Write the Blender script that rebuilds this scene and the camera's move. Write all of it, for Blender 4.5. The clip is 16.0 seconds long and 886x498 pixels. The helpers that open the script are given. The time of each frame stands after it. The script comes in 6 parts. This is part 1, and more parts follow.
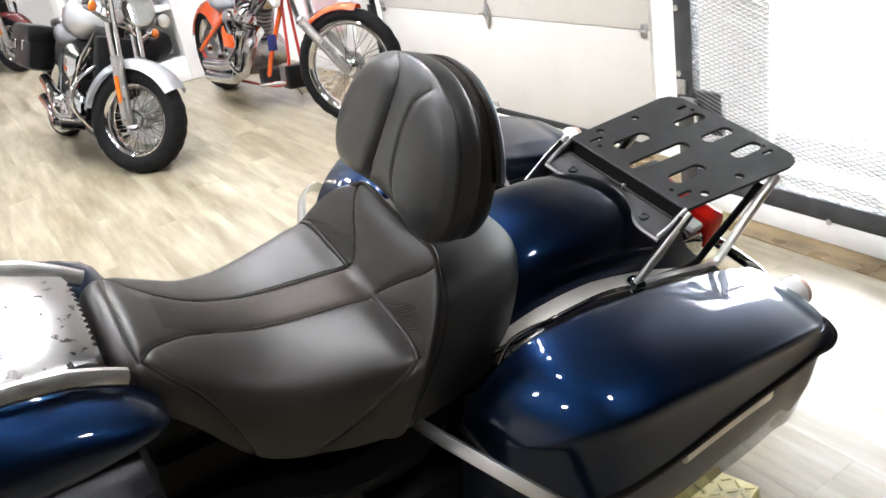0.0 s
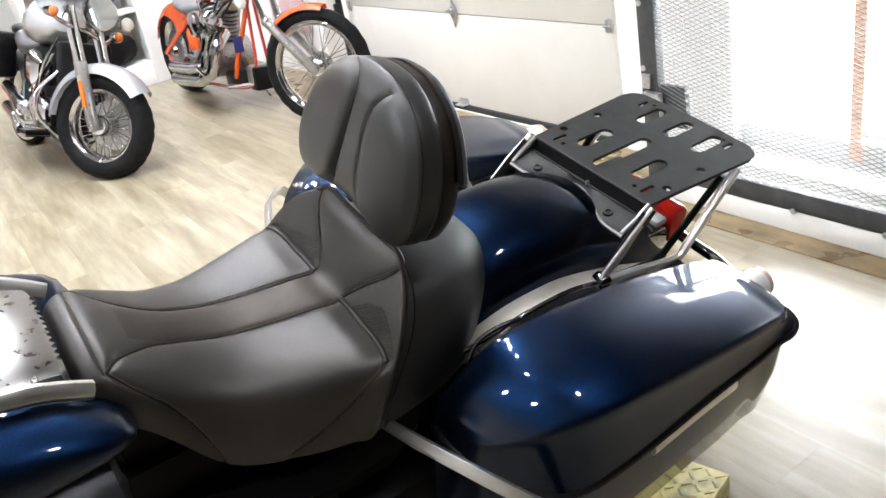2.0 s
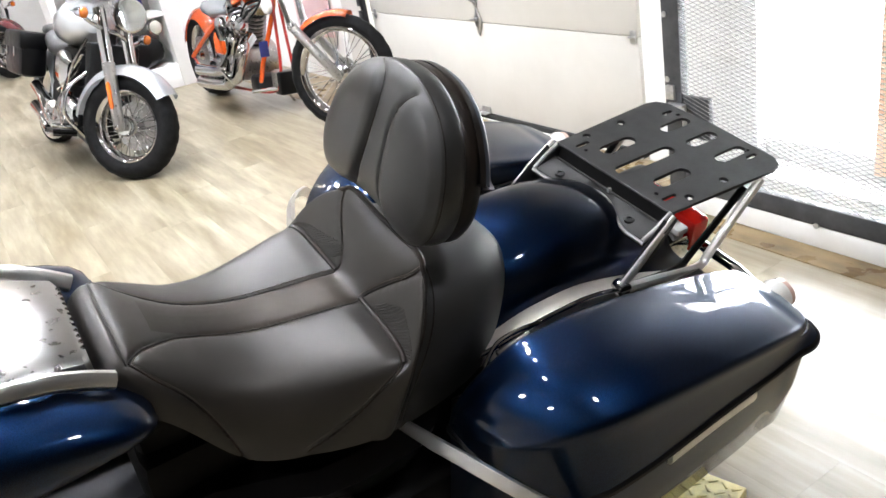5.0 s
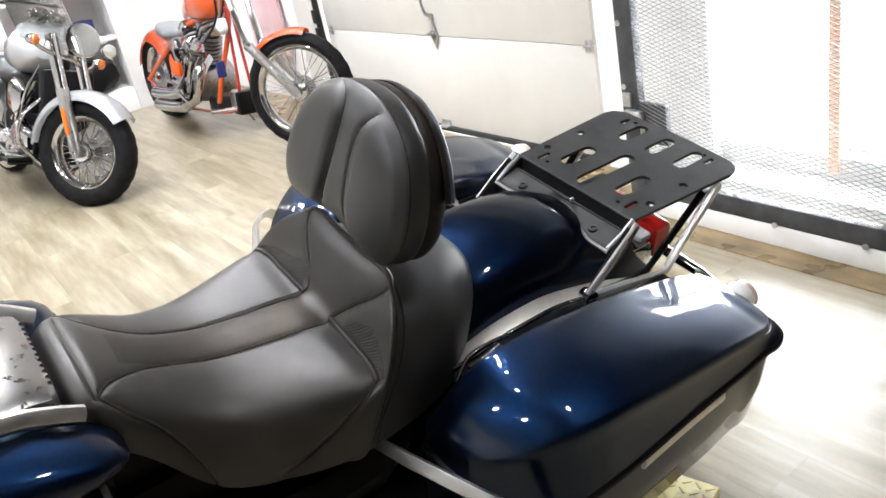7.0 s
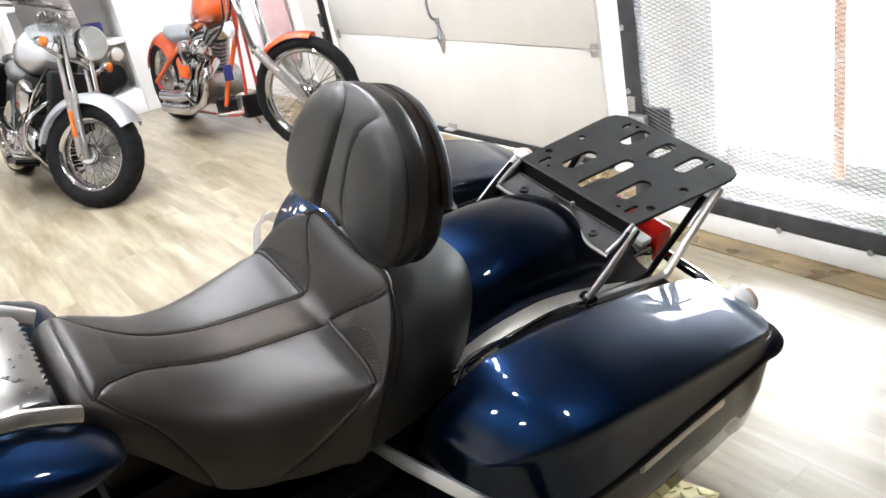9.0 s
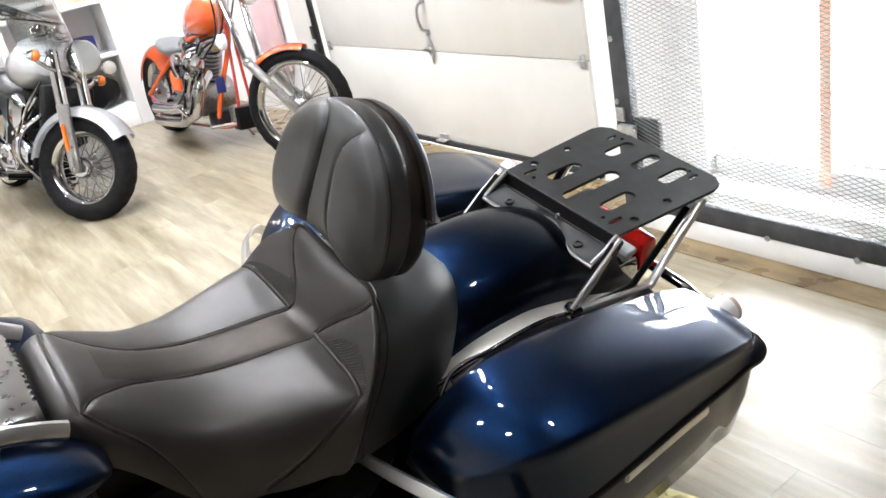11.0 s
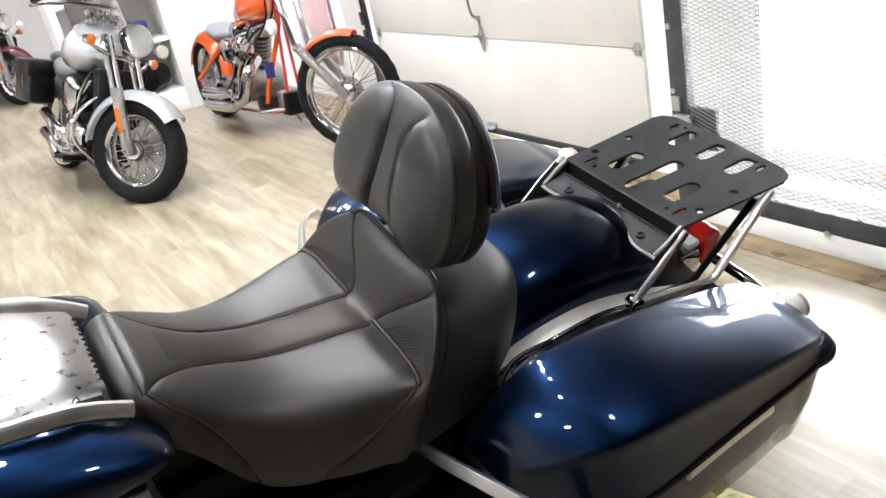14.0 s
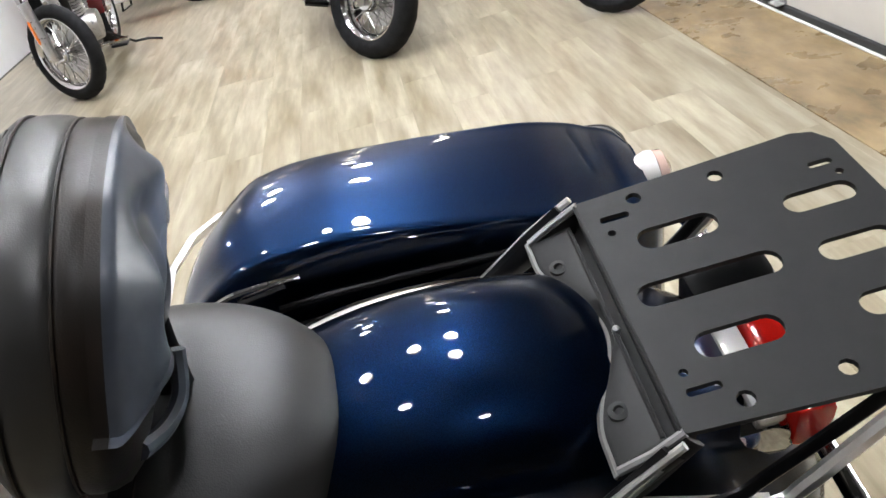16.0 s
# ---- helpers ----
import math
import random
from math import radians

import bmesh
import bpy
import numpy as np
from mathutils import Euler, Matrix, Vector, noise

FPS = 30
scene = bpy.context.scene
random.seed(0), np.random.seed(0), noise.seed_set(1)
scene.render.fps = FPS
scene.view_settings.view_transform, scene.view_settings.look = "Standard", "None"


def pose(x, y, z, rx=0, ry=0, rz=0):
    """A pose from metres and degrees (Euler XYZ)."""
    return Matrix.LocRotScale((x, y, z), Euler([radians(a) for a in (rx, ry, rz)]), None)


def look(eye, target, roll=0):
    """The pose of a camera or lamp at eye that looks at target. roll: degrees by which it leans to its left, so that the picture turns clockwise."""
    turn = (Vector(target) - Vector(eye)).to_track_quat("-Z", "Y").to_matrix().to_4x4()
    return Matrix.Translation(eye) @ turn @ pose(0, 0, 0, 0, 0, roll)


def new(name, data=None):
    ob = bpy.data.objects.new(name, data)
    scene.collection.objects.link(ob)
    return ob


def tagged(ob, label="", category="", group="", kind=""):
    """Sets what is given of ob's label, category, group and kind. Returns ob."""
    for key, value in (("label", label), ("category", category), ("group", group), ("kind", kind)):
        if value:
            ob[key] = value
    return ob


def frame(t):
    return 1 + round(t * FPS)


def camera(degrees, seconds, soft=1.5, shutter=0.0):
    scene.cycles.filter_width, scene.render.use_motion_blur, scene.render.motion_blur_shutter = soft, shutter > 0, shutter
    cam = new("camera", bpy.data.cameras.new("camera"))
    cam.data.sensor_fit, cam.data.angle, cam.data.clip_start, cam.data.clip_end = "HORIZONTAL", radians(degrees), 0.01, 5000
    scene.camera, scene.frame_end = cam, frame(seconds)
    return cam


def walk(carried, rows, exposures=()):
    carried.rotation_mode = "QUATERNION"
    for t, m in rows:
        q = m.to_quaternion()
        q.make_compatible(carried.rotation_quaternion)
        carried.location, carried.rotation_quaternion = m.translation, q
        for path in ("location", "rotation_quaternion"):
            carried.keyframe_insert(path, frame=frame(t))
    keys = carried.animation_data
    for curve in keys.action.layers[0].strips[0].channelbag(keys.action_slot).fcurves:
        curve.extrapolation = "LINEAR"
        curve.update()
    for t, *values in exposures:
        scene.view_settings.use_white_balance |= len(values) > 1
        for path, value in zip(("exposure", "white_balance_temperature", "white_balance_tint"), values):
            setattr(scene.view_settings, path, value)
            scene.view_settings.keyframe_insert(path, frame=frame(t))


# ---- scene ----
cam = camera(57.2, 16.0, soft=1.6)
# seconds, place, heading, tilt, lean
PATH = [
    (0, 3.868, -2.555, 1.381, 62.22, -25.32, -10.98),
    (0.5, 3.880, -2.542, 1.384, 60.91, -26.08, -12.11),
    (1, 3.883, -2.539, 1.381, 60.47, -26.86, -11.92),
    (1.5, 3.880, -2.538, 1.386, 59.68, -26.29, -11.53),
    (2, 3.880, -2.544, 1.388, 60.38, -25.88, -11.76),
    (2.5, 3.880, -2.550, 1.386, 60.54, -25.86, -11.39),
    (3, 3.879, -2.550, 1.386, 60.86, -25.66, -12.10),
    (3.5, 3.882, -2.545, 1.386, 60.30, -25.51, -11.73),
    (4, 3.885, -2.553, 1.381, 62.37, -25.31, -10.98),
    (6.5, 3.884, -2.552, 1.386, 59.35, -24.50, -11.69),
    (7, 3.887, -2.554, 1.390, 58.90, -24.65, -12.21),
    (7.5, 3.886, -2.554, 1.389, 59.11, -24.69, -11.41),
    (8, 3.888, -2.548, 1.388, 59.38, -24.66, -11.94),
    (10.5, 3.910, -2.542, 1.390, 59.18, -23.81, -12.04),
    (11, 3.915, -2.536, 1.395, 58.90, -23.72, -12.37),
    (11.5, 3.918, -2.536, 1.396, 58.96, -23.26, -11.78),
    (12, 3.913, -2.538, 1.393, 58.75, -23.10, -11.68),
    (12.5, 3.912, -2.523, 1.396, 56.76, -23.40, -12.68),
    (13, 3.900, -2.552, 1.395, 57.45, -23.24, -11.16),
    (13.5, 3.904, -2.604, 1.396, 58.45, -22.68, -12.45),
    (14, 3.881, -2.554, 1.392, 62.08, -23.90, -12.49),
    (14.5, 3.816, -2.330, 1.391, 70.48, -25.42, -7.63),
    (14.7, 3.778, -2.246, 1.392, 71.63, -25.36, -7.32),
    (15, 3.680, -2.152, 1.350, 76.79, -26.85, -14.29),
    (15.3, 3.551, -2.043, 1.330, 77.36, -26.48, -12.20),
    (15.5, 3.484, -1.981, 1.328, 77.82, -27.79, -11.75),
    (15.6, 3.471, -1.956, 1.330, 79.36, -28.72, -12.68),
    (16, 3.453, -1.760, 1.293, 89.97, -29.70, -16.70),
]
walk(cam, [(t, pose(x, y, z, 90 + tilt, 0, turn) @ pose(0, 0, 0, 0, 0, lean)) for t, x, y, z, turn, tilt, lean in PATH],
     exposures=[(0.0, 0.0), (14.0, 0.0), (15.2, -0.10), (16.0, -0.22)])

# ---- light ----
world = bpy.data.worlds.new("sky")
scene.world = world
world.use_nodes = True
wn = world.node_tree.nodes
sky = wn.new("ShaderNodeTexSky")
sky.sky_type = "NISHITA"
sky.sun_disc = False
sky.sun_elevation, sky.sun_rotation = radians(38), radians(20)
world.node_tree.links.new(sky.outputs[0], wn["Background"].inputs[0])
wn["Background"].inputs[1].default_value = 0.12


def lamp(kind, name, m, energy, colour, size=0.1, size_y=None, spot=90):
    data = bpy.data.lights.new(name, kind)
    data.energy, data.color = energy, colour
    if kind == "AREA":
        data.shape = "RECTANGLE" if size_y else "DISK"
        data.size = size
        if size_y:
            data.size_y = size_y
    elif kind == "SUN":
        data.angle = size
    elif kind == "SPOT":
        data.shadow_soft_size, data.spot_size, data.spot_blend = size, radians(spot), 0.6
    ob = new(name, data)
    ob.matrix_world = m
    return ob


WARM = (0.955, 1.0, 1.09)
lamp("SUN", "sun", look((0, 0, 0), (-0.25, -0.72, -0.65)), 1.2, (1.0, 0.96, 0.9), radians(4))
lamp("AREA", "window_daylight", look((2.15, 0.40, 0.84), (2.15, -2.0, 0.5)), 26, (0.93, 0.97, 1.0), 1.1, 1.25)

# ---- materials ----


def material(name, colour, rough=0.5, metal=0.0, coat=0.0, spec=0.5, alpha=None):
    m = bpy.data.materials.new(name)
    m.use_nodes = True
    n = m.node_tree.nodes["Principled BSDF"]
    n.inputs["Base Color"].default_value = (*colour, 1)
    n.inputs["Roughness"].default_value = rough
    n.inputs["Metallic"].default_value = metal
    n.inputs["Coat Weight"].default_value = coat
    n.inputs["Coat Roughness"].default_value = 0.03
    n.inputs["Specular IOR Level"].default_value = spec
    return m


def noise_node(m, scale, detail=4, rough=0.6, stretch=(1, 1, 1), coords="Object"):
    nt = m.node_tree
    tc = nt.nodes.new("ShaderNodeTexCoord")
    mp = nt.nodes.new("ShaderNodeMapping")
    mp.inputs["Scale"].default_value = stretch
    nz = nt.nodes.new("ShaderNodeTexNoise")
    nz.inputs["Scale"].default_value, nz.inputs["Detail"].default_value, nz.inputs["Roughness"].default_value = scale, detail, rough
    nt.links.new(tc.outputs[coords], mp.inputs[0])
    nt.links.new(mp.outputs[0], nz.inputs["Vector"])
    return nz


def vary_colour(m, a, b, scale, lo=0.35, hi=0.65, detail=4, stretch=(1, 1, 1), coords="Object"):
    """Blend two colours by a noise."""
    nt = m.node_tree
    nz = noise_node(m, scale, detail, 0.6, stretch, coords)
    ramp = nt.nodes.new("ShaderNodeValToRGB")
    ramp.color_ramp.elements[0].position, ramp.color_ramp.elements[1].position = lo, hi
    ramp.color_ramp.elements[0].color, ramp.color_ramp.elements[1].color = (*a, 1), (*b, 1)
    nt.links.new(nz.outputs[0], ramp.inputs[0])
    nt.links.new(ramp.outputs[0], nt.nodes["Principled BSDF"].inputs["Base Color"])
    return ramp


def vary_rough(m, lo, hi, scale, stretch=(1, 1, 1)):
    nt = m.node_tree
    nz = noise_node(m, scale, 5, 0.6, stretch)
    mr = nt.nodes.new("ShaderNodeMapRange")
    mr.inputs[1].default_value, mr.inputs[2].default_value = 0.3, 0.7
    mr.inputs[3].default_value, mr.inputs[4].default_value = lo, hi
    nt.links.new(nz.outputs[0], mr.inputs[0])
    nt.links.new(mr.outputs[0], nt.nodes["Principled BSDF"].inputs["Roughness"])


def bump(m, scale, strength, distance=0.002, detail=4, stretch=(1, 1, 1), kind="noise", coords="Object"):
    nt = m.node_tree
    if kind == "noise":
        nz = noise_node(m, scale, detail, 0.6, stretch, coords)
    else:
        tc = nt.nodes.new("ShaderNodeTexCoord")
        nz = nt.nodes.new("ShaderNodeTexVoronoi")
        nz.inputs["Scale"].default_value = scale
        nt.links.new(tc.outputs[coords], nz.inputs["Vector"])
    bp = nt.nodes.new("ShaderNodeBump")
    bp.inputs["Strength"].default_value, bp.inputs["Distance"].default_value = strength, distance
    nt.links.new(nz.outputs[0], bp.inputs["Height"])
    nt.links.new(bp.outputs[0], nt.nodes["Principled BSDF"].inputs["Normal"])


LEATHER = material("black_leather", (0.01, 0.009, 0.008), 0.36, spec=0.75)
vary_colour(LEATHER, (0.013, 0.0128, 0.0126), (0.027, 0.0263, 0.0255), 7, 0.35, 0.7)
vary_rough(LEATHER, 0.34, 0.45, 9)
bump(LEATHER, 900, 0.18, 0.0004, kind="voronoi")
LEATHER_SEAT = material("brown_black_leather", (0.012, 0.0095, 0.008), 0.36, spec=0.64)
LEATHER_SEAT.node_tree.nodes["Principled BSDF"].inputs["Specular Tint"].default_value = (1.0, 0.97, 0.94, 1)
vary_colour(LEATHER_SEAT, (0.012, 0.0112, 0.0102), (0.026, 0.0225, 0.0195), 6, 0.35, 0.7)
vary_rough(LEATHER_SEAT, 0.35, 0.47, 9)
bump(LEATHER_SEAT, 900, 0.2, 0.0004, kind="voronoi")
LEATHER_PLAIN = material("smooth_black_leather", (0.006, 0.006, 0.0064), 0.46, spec=0.78)
vary_colour(LEATHER_PLAIN, (0.008, 0.008, 0.0084), (0.015, 0.015, 0.0152), 9)
vary_rough(LEATHER_PLAIN, 0.42, 0.54, 9)
bump(LEATHER_PLAIN, 700, 0.2, 0.0006, kind="voronoi")
LEATHER_WORN = material("brown_tinged_leather", (0.012, 0.0095, 0.008), 0.4, spec=0.35)
vary_colour(LEATHER_WORN, (0.006, 0.005, 0.0043), (0.020, 0.0135, 0.0098), 8, 0.35, 0.7)
bump(LEATHER_WORN, 700, 0.2, 0.0006, kind="voronoi")
# Brown tone stands in for a sheen that shows only from some sides.
LEATHER_TAN = material("brown_sheen_leather", (0.03, 0.022, 0.017), 0.42, spec=0.38)
LEATHER_TAN.node_tree.nodes["Principled BSDF"].inputs["Specular Tint"].default_value = (1.0, 0.91, 0.83, 1)
vary_colour(LEATHER_TAN, (0.018, 0.0152, 0.013), (0.048, 0.038, 0.030), 14, 0.3, 0.7)


def fade_brown_sheen(m, x0, x1, nose_colour):
    """The brown sheen, put into the colour, fades to black leather towards the nose."""
    nt = m.node_tree
    bsdf = nt.nodes["Principled BSDF"]
    # The brown that stands in for the sheen.
    worn = bsdf.inputs["Base Color"].links[0].from_socket
    tc = nt.nodes.new("ShaderNodeTexCoord")
    sep = nt.nodes.new("ShaderNodeSeparateXYZ")
    mr = nt.nodes.new("ShaderNodeMapRange")
    mr.interpolation_type = "SMOOTHSTEP"
    mr.inputs[1].default_value, mr.inputs[2].default_value = x0, x1
    mix = nt.nodes.new("ShaderNodeMix")
    mix.data_type = "RGBA"
    mix.inputs[6].default_value = (*nose_colour, 1)
    nt.links.new(tc.outputs["Object"], sep.inputs[0])
    nt.links.new(sep.outputs[0], mr.inputs[0])
    nt.links.new(mr.outputs[0], mix.inputs[0])
    nt.links.new(worn, mix.inputs[7])
    nt.links.new(mix.outputs[2], bsdf.inputs["Base Color"])


fade_brown_sheen(LEATHER_TAN, -0.87, -0.70, (0.0185, 0.0168, 0.0149))
LEATHER_TAN.node_tree.nodes["Principled BSDF"].inputs["Roughness"].default_value = 0.38
bump(LEATHER_TAN, 700, 0.25, 0.0006, kind="voronoi")
STITCH = material("brown_grey_thread", (0.09, 0.075, 0.062), 0.7)
PIPING = material("worn_dark_piping", (0.016, 0.0125, 0.010), 0.5, spec=0.3)
vary_colour(PIPING, (0.006, 0.005, 0.0045), (0.045, 0.034, 0.026), 25, 0.4, 0.7)
GREY_LEATHER = material("grey_leather", (0.14, 0.145, 0.15), 0.4)
VINYL = material("grey_blue_vinyl_cover", (0.03, 0.034, 0.045), 0.34)
vary_colour(VINYL, (0.034, 0.040, 0.053), (0.066, 0.076, 0.097), 12)
bump(VINYL, 11, 0.7, 0.012, 1)
BLUE = material("dark_blue_metallic_paint", (0.0029, 0.0140, 0.045), 0.36, metal=1.0, coat=1.0)
BLUE.node_tree.nodes["Principled BSDF"].inputs["Coat Roughness"].default_value = 0.015
vary_colour(BLUE, (0.0020, 0.0100, 0.033), (0.0041, 0.0184, 0.058), 900, 0.4, 0.6, 2)
CHROME = material("chrome", (0.56, 0.56, 0.57), 0.06, metal=1.0)
vary_rough(CHROME, 0.03, 0.1, 20)
POLISHED = material("satin_chrome", (0.78, 0.77, 0.75), 0.34, metal=1.0)
vary_rough(POLISHED, 0.30, 0.42, 30)
# Pale beige stands in for the bright room that this chrome reflects.
SATIN = material("pale_toned_chrome", (0.62, 0.585, 0.54), 0.5, metal=0.55)
vary_colour(SATIN, (0.56, 0.53, 0.49), (0.68, 0.64, 0.59), 14)
vary_rough(SATIN, 0.42, 0.6, 30)
STEEL = material("brushed_steel", (0.42, 0.41, 0.40), 0.32, metal=1.0)
vary_rough(STEEL, 0.24, 0.4, 60)
RACK = material("black_powder_coat", (0.016, 0.0158, 0.016), 0.55, spec=0.26)
vary_rough(RACK, 0.48, 0.62, 30)
bump(RACK, 1500, 0.15, 0.0004)
RACK_EDGE = material("worn_grey_edge", (0.30, 0.295, 0.29), 0.4, metal=0.9)
vary_rough(RACK_EDGE, 0.32, 0.48, 40)
BLACK = material("black_plastic", (0.0025, 0.0025, 0.003), 0.3, spec=0.22)
vary_rough(BLACK, 0.28, 0.42, 16)
MATTE_BLACK = material("matte_black_plastic", (0.002, 0.002, 0.0022), 0.55, spec=0.15)
vary_rough(MATTE_BLACK, 0.45, 0.6, 12)
RUBBER = material("tyre_rubber", (0.006, 0.006, 0.0066), 0.65, spec=0.12)
vary_colour(RUBBER, (0.004, 0.004, 0.0043), (0.009, 0.009, 0.0095), 26)
bump(RUBBER, 90, 0.2, 0.001)
IRON = material("dark_cast_metal", (0.045, 0.045, 0.049), 0.42, metal=0.8)
vary_rough(IRON, 0.35, 0.55, 25)
SILVER = material("silver_metallic_paint", (0.52, 0.53, 0.54), 0.32, metal=0.5, coat=1.0)
vary_colour(SILVER, (0.47, 0.48, 0.49), (0.56, 0.57, 0.58), 700, 0.4, 0.6, 2)
ORANGE = material("orange_paint", (0.62, 0.09, 0.012), 0.25, coat=1.0)
vary_colour(ORANGE, (0.58, 0.08, 0.01), (0.68, 0.11, 0.018), 5)
RED_LENS = material("red_lens", (0.6, 0.012, 0.008), 0.12, coat=1.0)
AMBER = material("amber_lens", (0.52, 0.115, 0.008), 0.15, coat=1.0)
PINK_LENS = material("pale_pink_lens", (0.6, 0.42, 0.36), 0.12, coat=1.0)
CLEAR = material("clear_lens", (0.75, 0.74, 0.72), 0.1, coat=1.0)
WHITE_PAINT = material("white_gloss_paint", (0.78, 0.78, 0.77), 0.25, coat=0.7)
vary_colour(WHITE_PAINT, (0.74, 0.74, 0.73), (0.82, 0.82, 0.81), 6)
WALL = material("white_wall_paint", (0.78, 0.77, 0.74), 0.6)
vary_colour(WALL, (0.76, 0.755, 0.74), (0.83, 0.825, 0.815), 1.6)
bump(WALL, 160, 0.12, 0.001)
DOOR = material("cream_steel_door", (0.76, 0.74, 0.68), 0.4)
vary_colour(DOOR, (0.56, 0.54, 0.50), (0.62, 0.60, 0.56), 2.2, 0.3, 0.7)
bump(DOOR, 240, 0.1, 0.0008)
CEIL = material("taupe_ceiling_paint", (0.24, 0.23, 0.22), 0.8)
vary_colour(CEIL, (0.21, 0.20, 0.19), (0.26, 0.25, 0.235), 1.2)
# Unseen wall; its dark tone is taken from the bag lid's dark reflection.
DARK_WALL = material("charcoal_unseen_wall", (0.05, 0.046, 0.043), 0.6)
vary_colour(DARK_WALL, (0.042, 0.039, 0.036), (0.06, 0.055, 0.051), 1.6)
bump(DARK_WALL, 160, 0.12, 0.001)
BROWN_WALL = material("taupe_unseen_wall", (0.16, 0.13, 0.11), 0.6)
vary_colour(BROWN_WALL, (0.14, 0.115, 0.095), (0.18, 0.15, 0.125), 1.6)
CONCRETE = material("pale_concrete", (0.6, 0.6, 0.58), 0.8)
vary_colour(CONCRETE, (0.52, 0.52, 0.5), (0.68, 0.68, 0.66), 1.3)
PINK = material("pink_board", (0.75, 0.55, 0.56), 0.5)
vary_colour(PINK, (0.72, 0.5, 0.52), (0.78, 0.6, 0.6), 4)
RED_TUBE = material("red_painted_tube", (0.4, 0.02, 0.012), 0.3, coat=1.0)
MAROON = material("dark_red_paint", (0.12, 0.008, 0.01), 0.25, coat=1.0)
SHELF = material("white_laminate", (0.8, 0.8, 0.79), 0.4)
vary_colour(SHELF, (0.77, 0.77, 0.76), (0.83, 0.83, 0.82), 3)
GALV = material("galvanised_steel", (0.5, 0.5, 0.5), 0.38, metal=0.9)
vary_colour(GALV, (0.4, 0.4, 0.41), (0.58, 0.58, 0.58), 40)
FRAME_STEEL = material("dark_steel_frame", (0.05, 0.053, 0.058), 0.5, metal=0.3)
vary_colour(FRAME_STEEL, (0.04, 0.042, 0.047), (0.075, 0.078, 0.083), 12)
MESH_STEEL = material("bare_mesh_steel", (0.25, 0.25, 0.25), 0.5, metal=0.6)
YELLOW = material("worn_yellow_paint", (0.55, 0.42, 0.06), 0.45)
vary_colour(YELLOW, (0.38, 0.32, 0.13), (0.70, 0.60, 0.20), 25, 0.3, 0.55)
SEAL = material("black_rubber_seal", (0.012, 0.012, 0.012), 0.6)
PLY = material("brown_plywood_strip", (0.3, 0.19, 0.08), 0.35)
vary_colour(PLY, (0.095, 0.060, 0.024), (0.275, 0.198, 0.100), 4.5, 0.34, 0.66, 8, (0.9, 2.4, 1))
vary_rough(PLY, 0.2, 0.45, 6)
bump(PLY, 30, 0.2, 0.001, stretch=(1, 8, 1))
NAVY = material("navy_cloth", (0.015, 0.02, 0.12), 0.8)
GLASS = material("clear_glass", (0.95, 0.97, 0.97), 0.02)
GLASS.node_tree.nodes["Principled BSDF"].inputs["Transmission Weight"].default_value = 1.0
GLASS.node_tree.nodes["Principled BSDF"].inputs["IOR"].default_value = 1.1
DISTANCE = material("bright_outdoors", (0.9, 0.9, 0.9), 0.9)
DISTANCE.node_tree.nodes["Principled BSDF"].inputs["Emission Color"].default_value = (0.96, 0.98, 1.0, 1)
DISTANCE.node_tree.nodes["Principled BSDF"].inputs["Emission Strength"].default_value = 19.0
BULB = material("lamp_glow", (1, 0.95, 0.85), 0.5)
BULB.node_tree.nodes["Principled BSDF"].inputs["Emission Color"].default_value = (1.0, 0.9, 0.76, 1)
BULB.node_tree.nodes["Principled BSDF"].inputs["Emission Strength"].default_value = 40.0


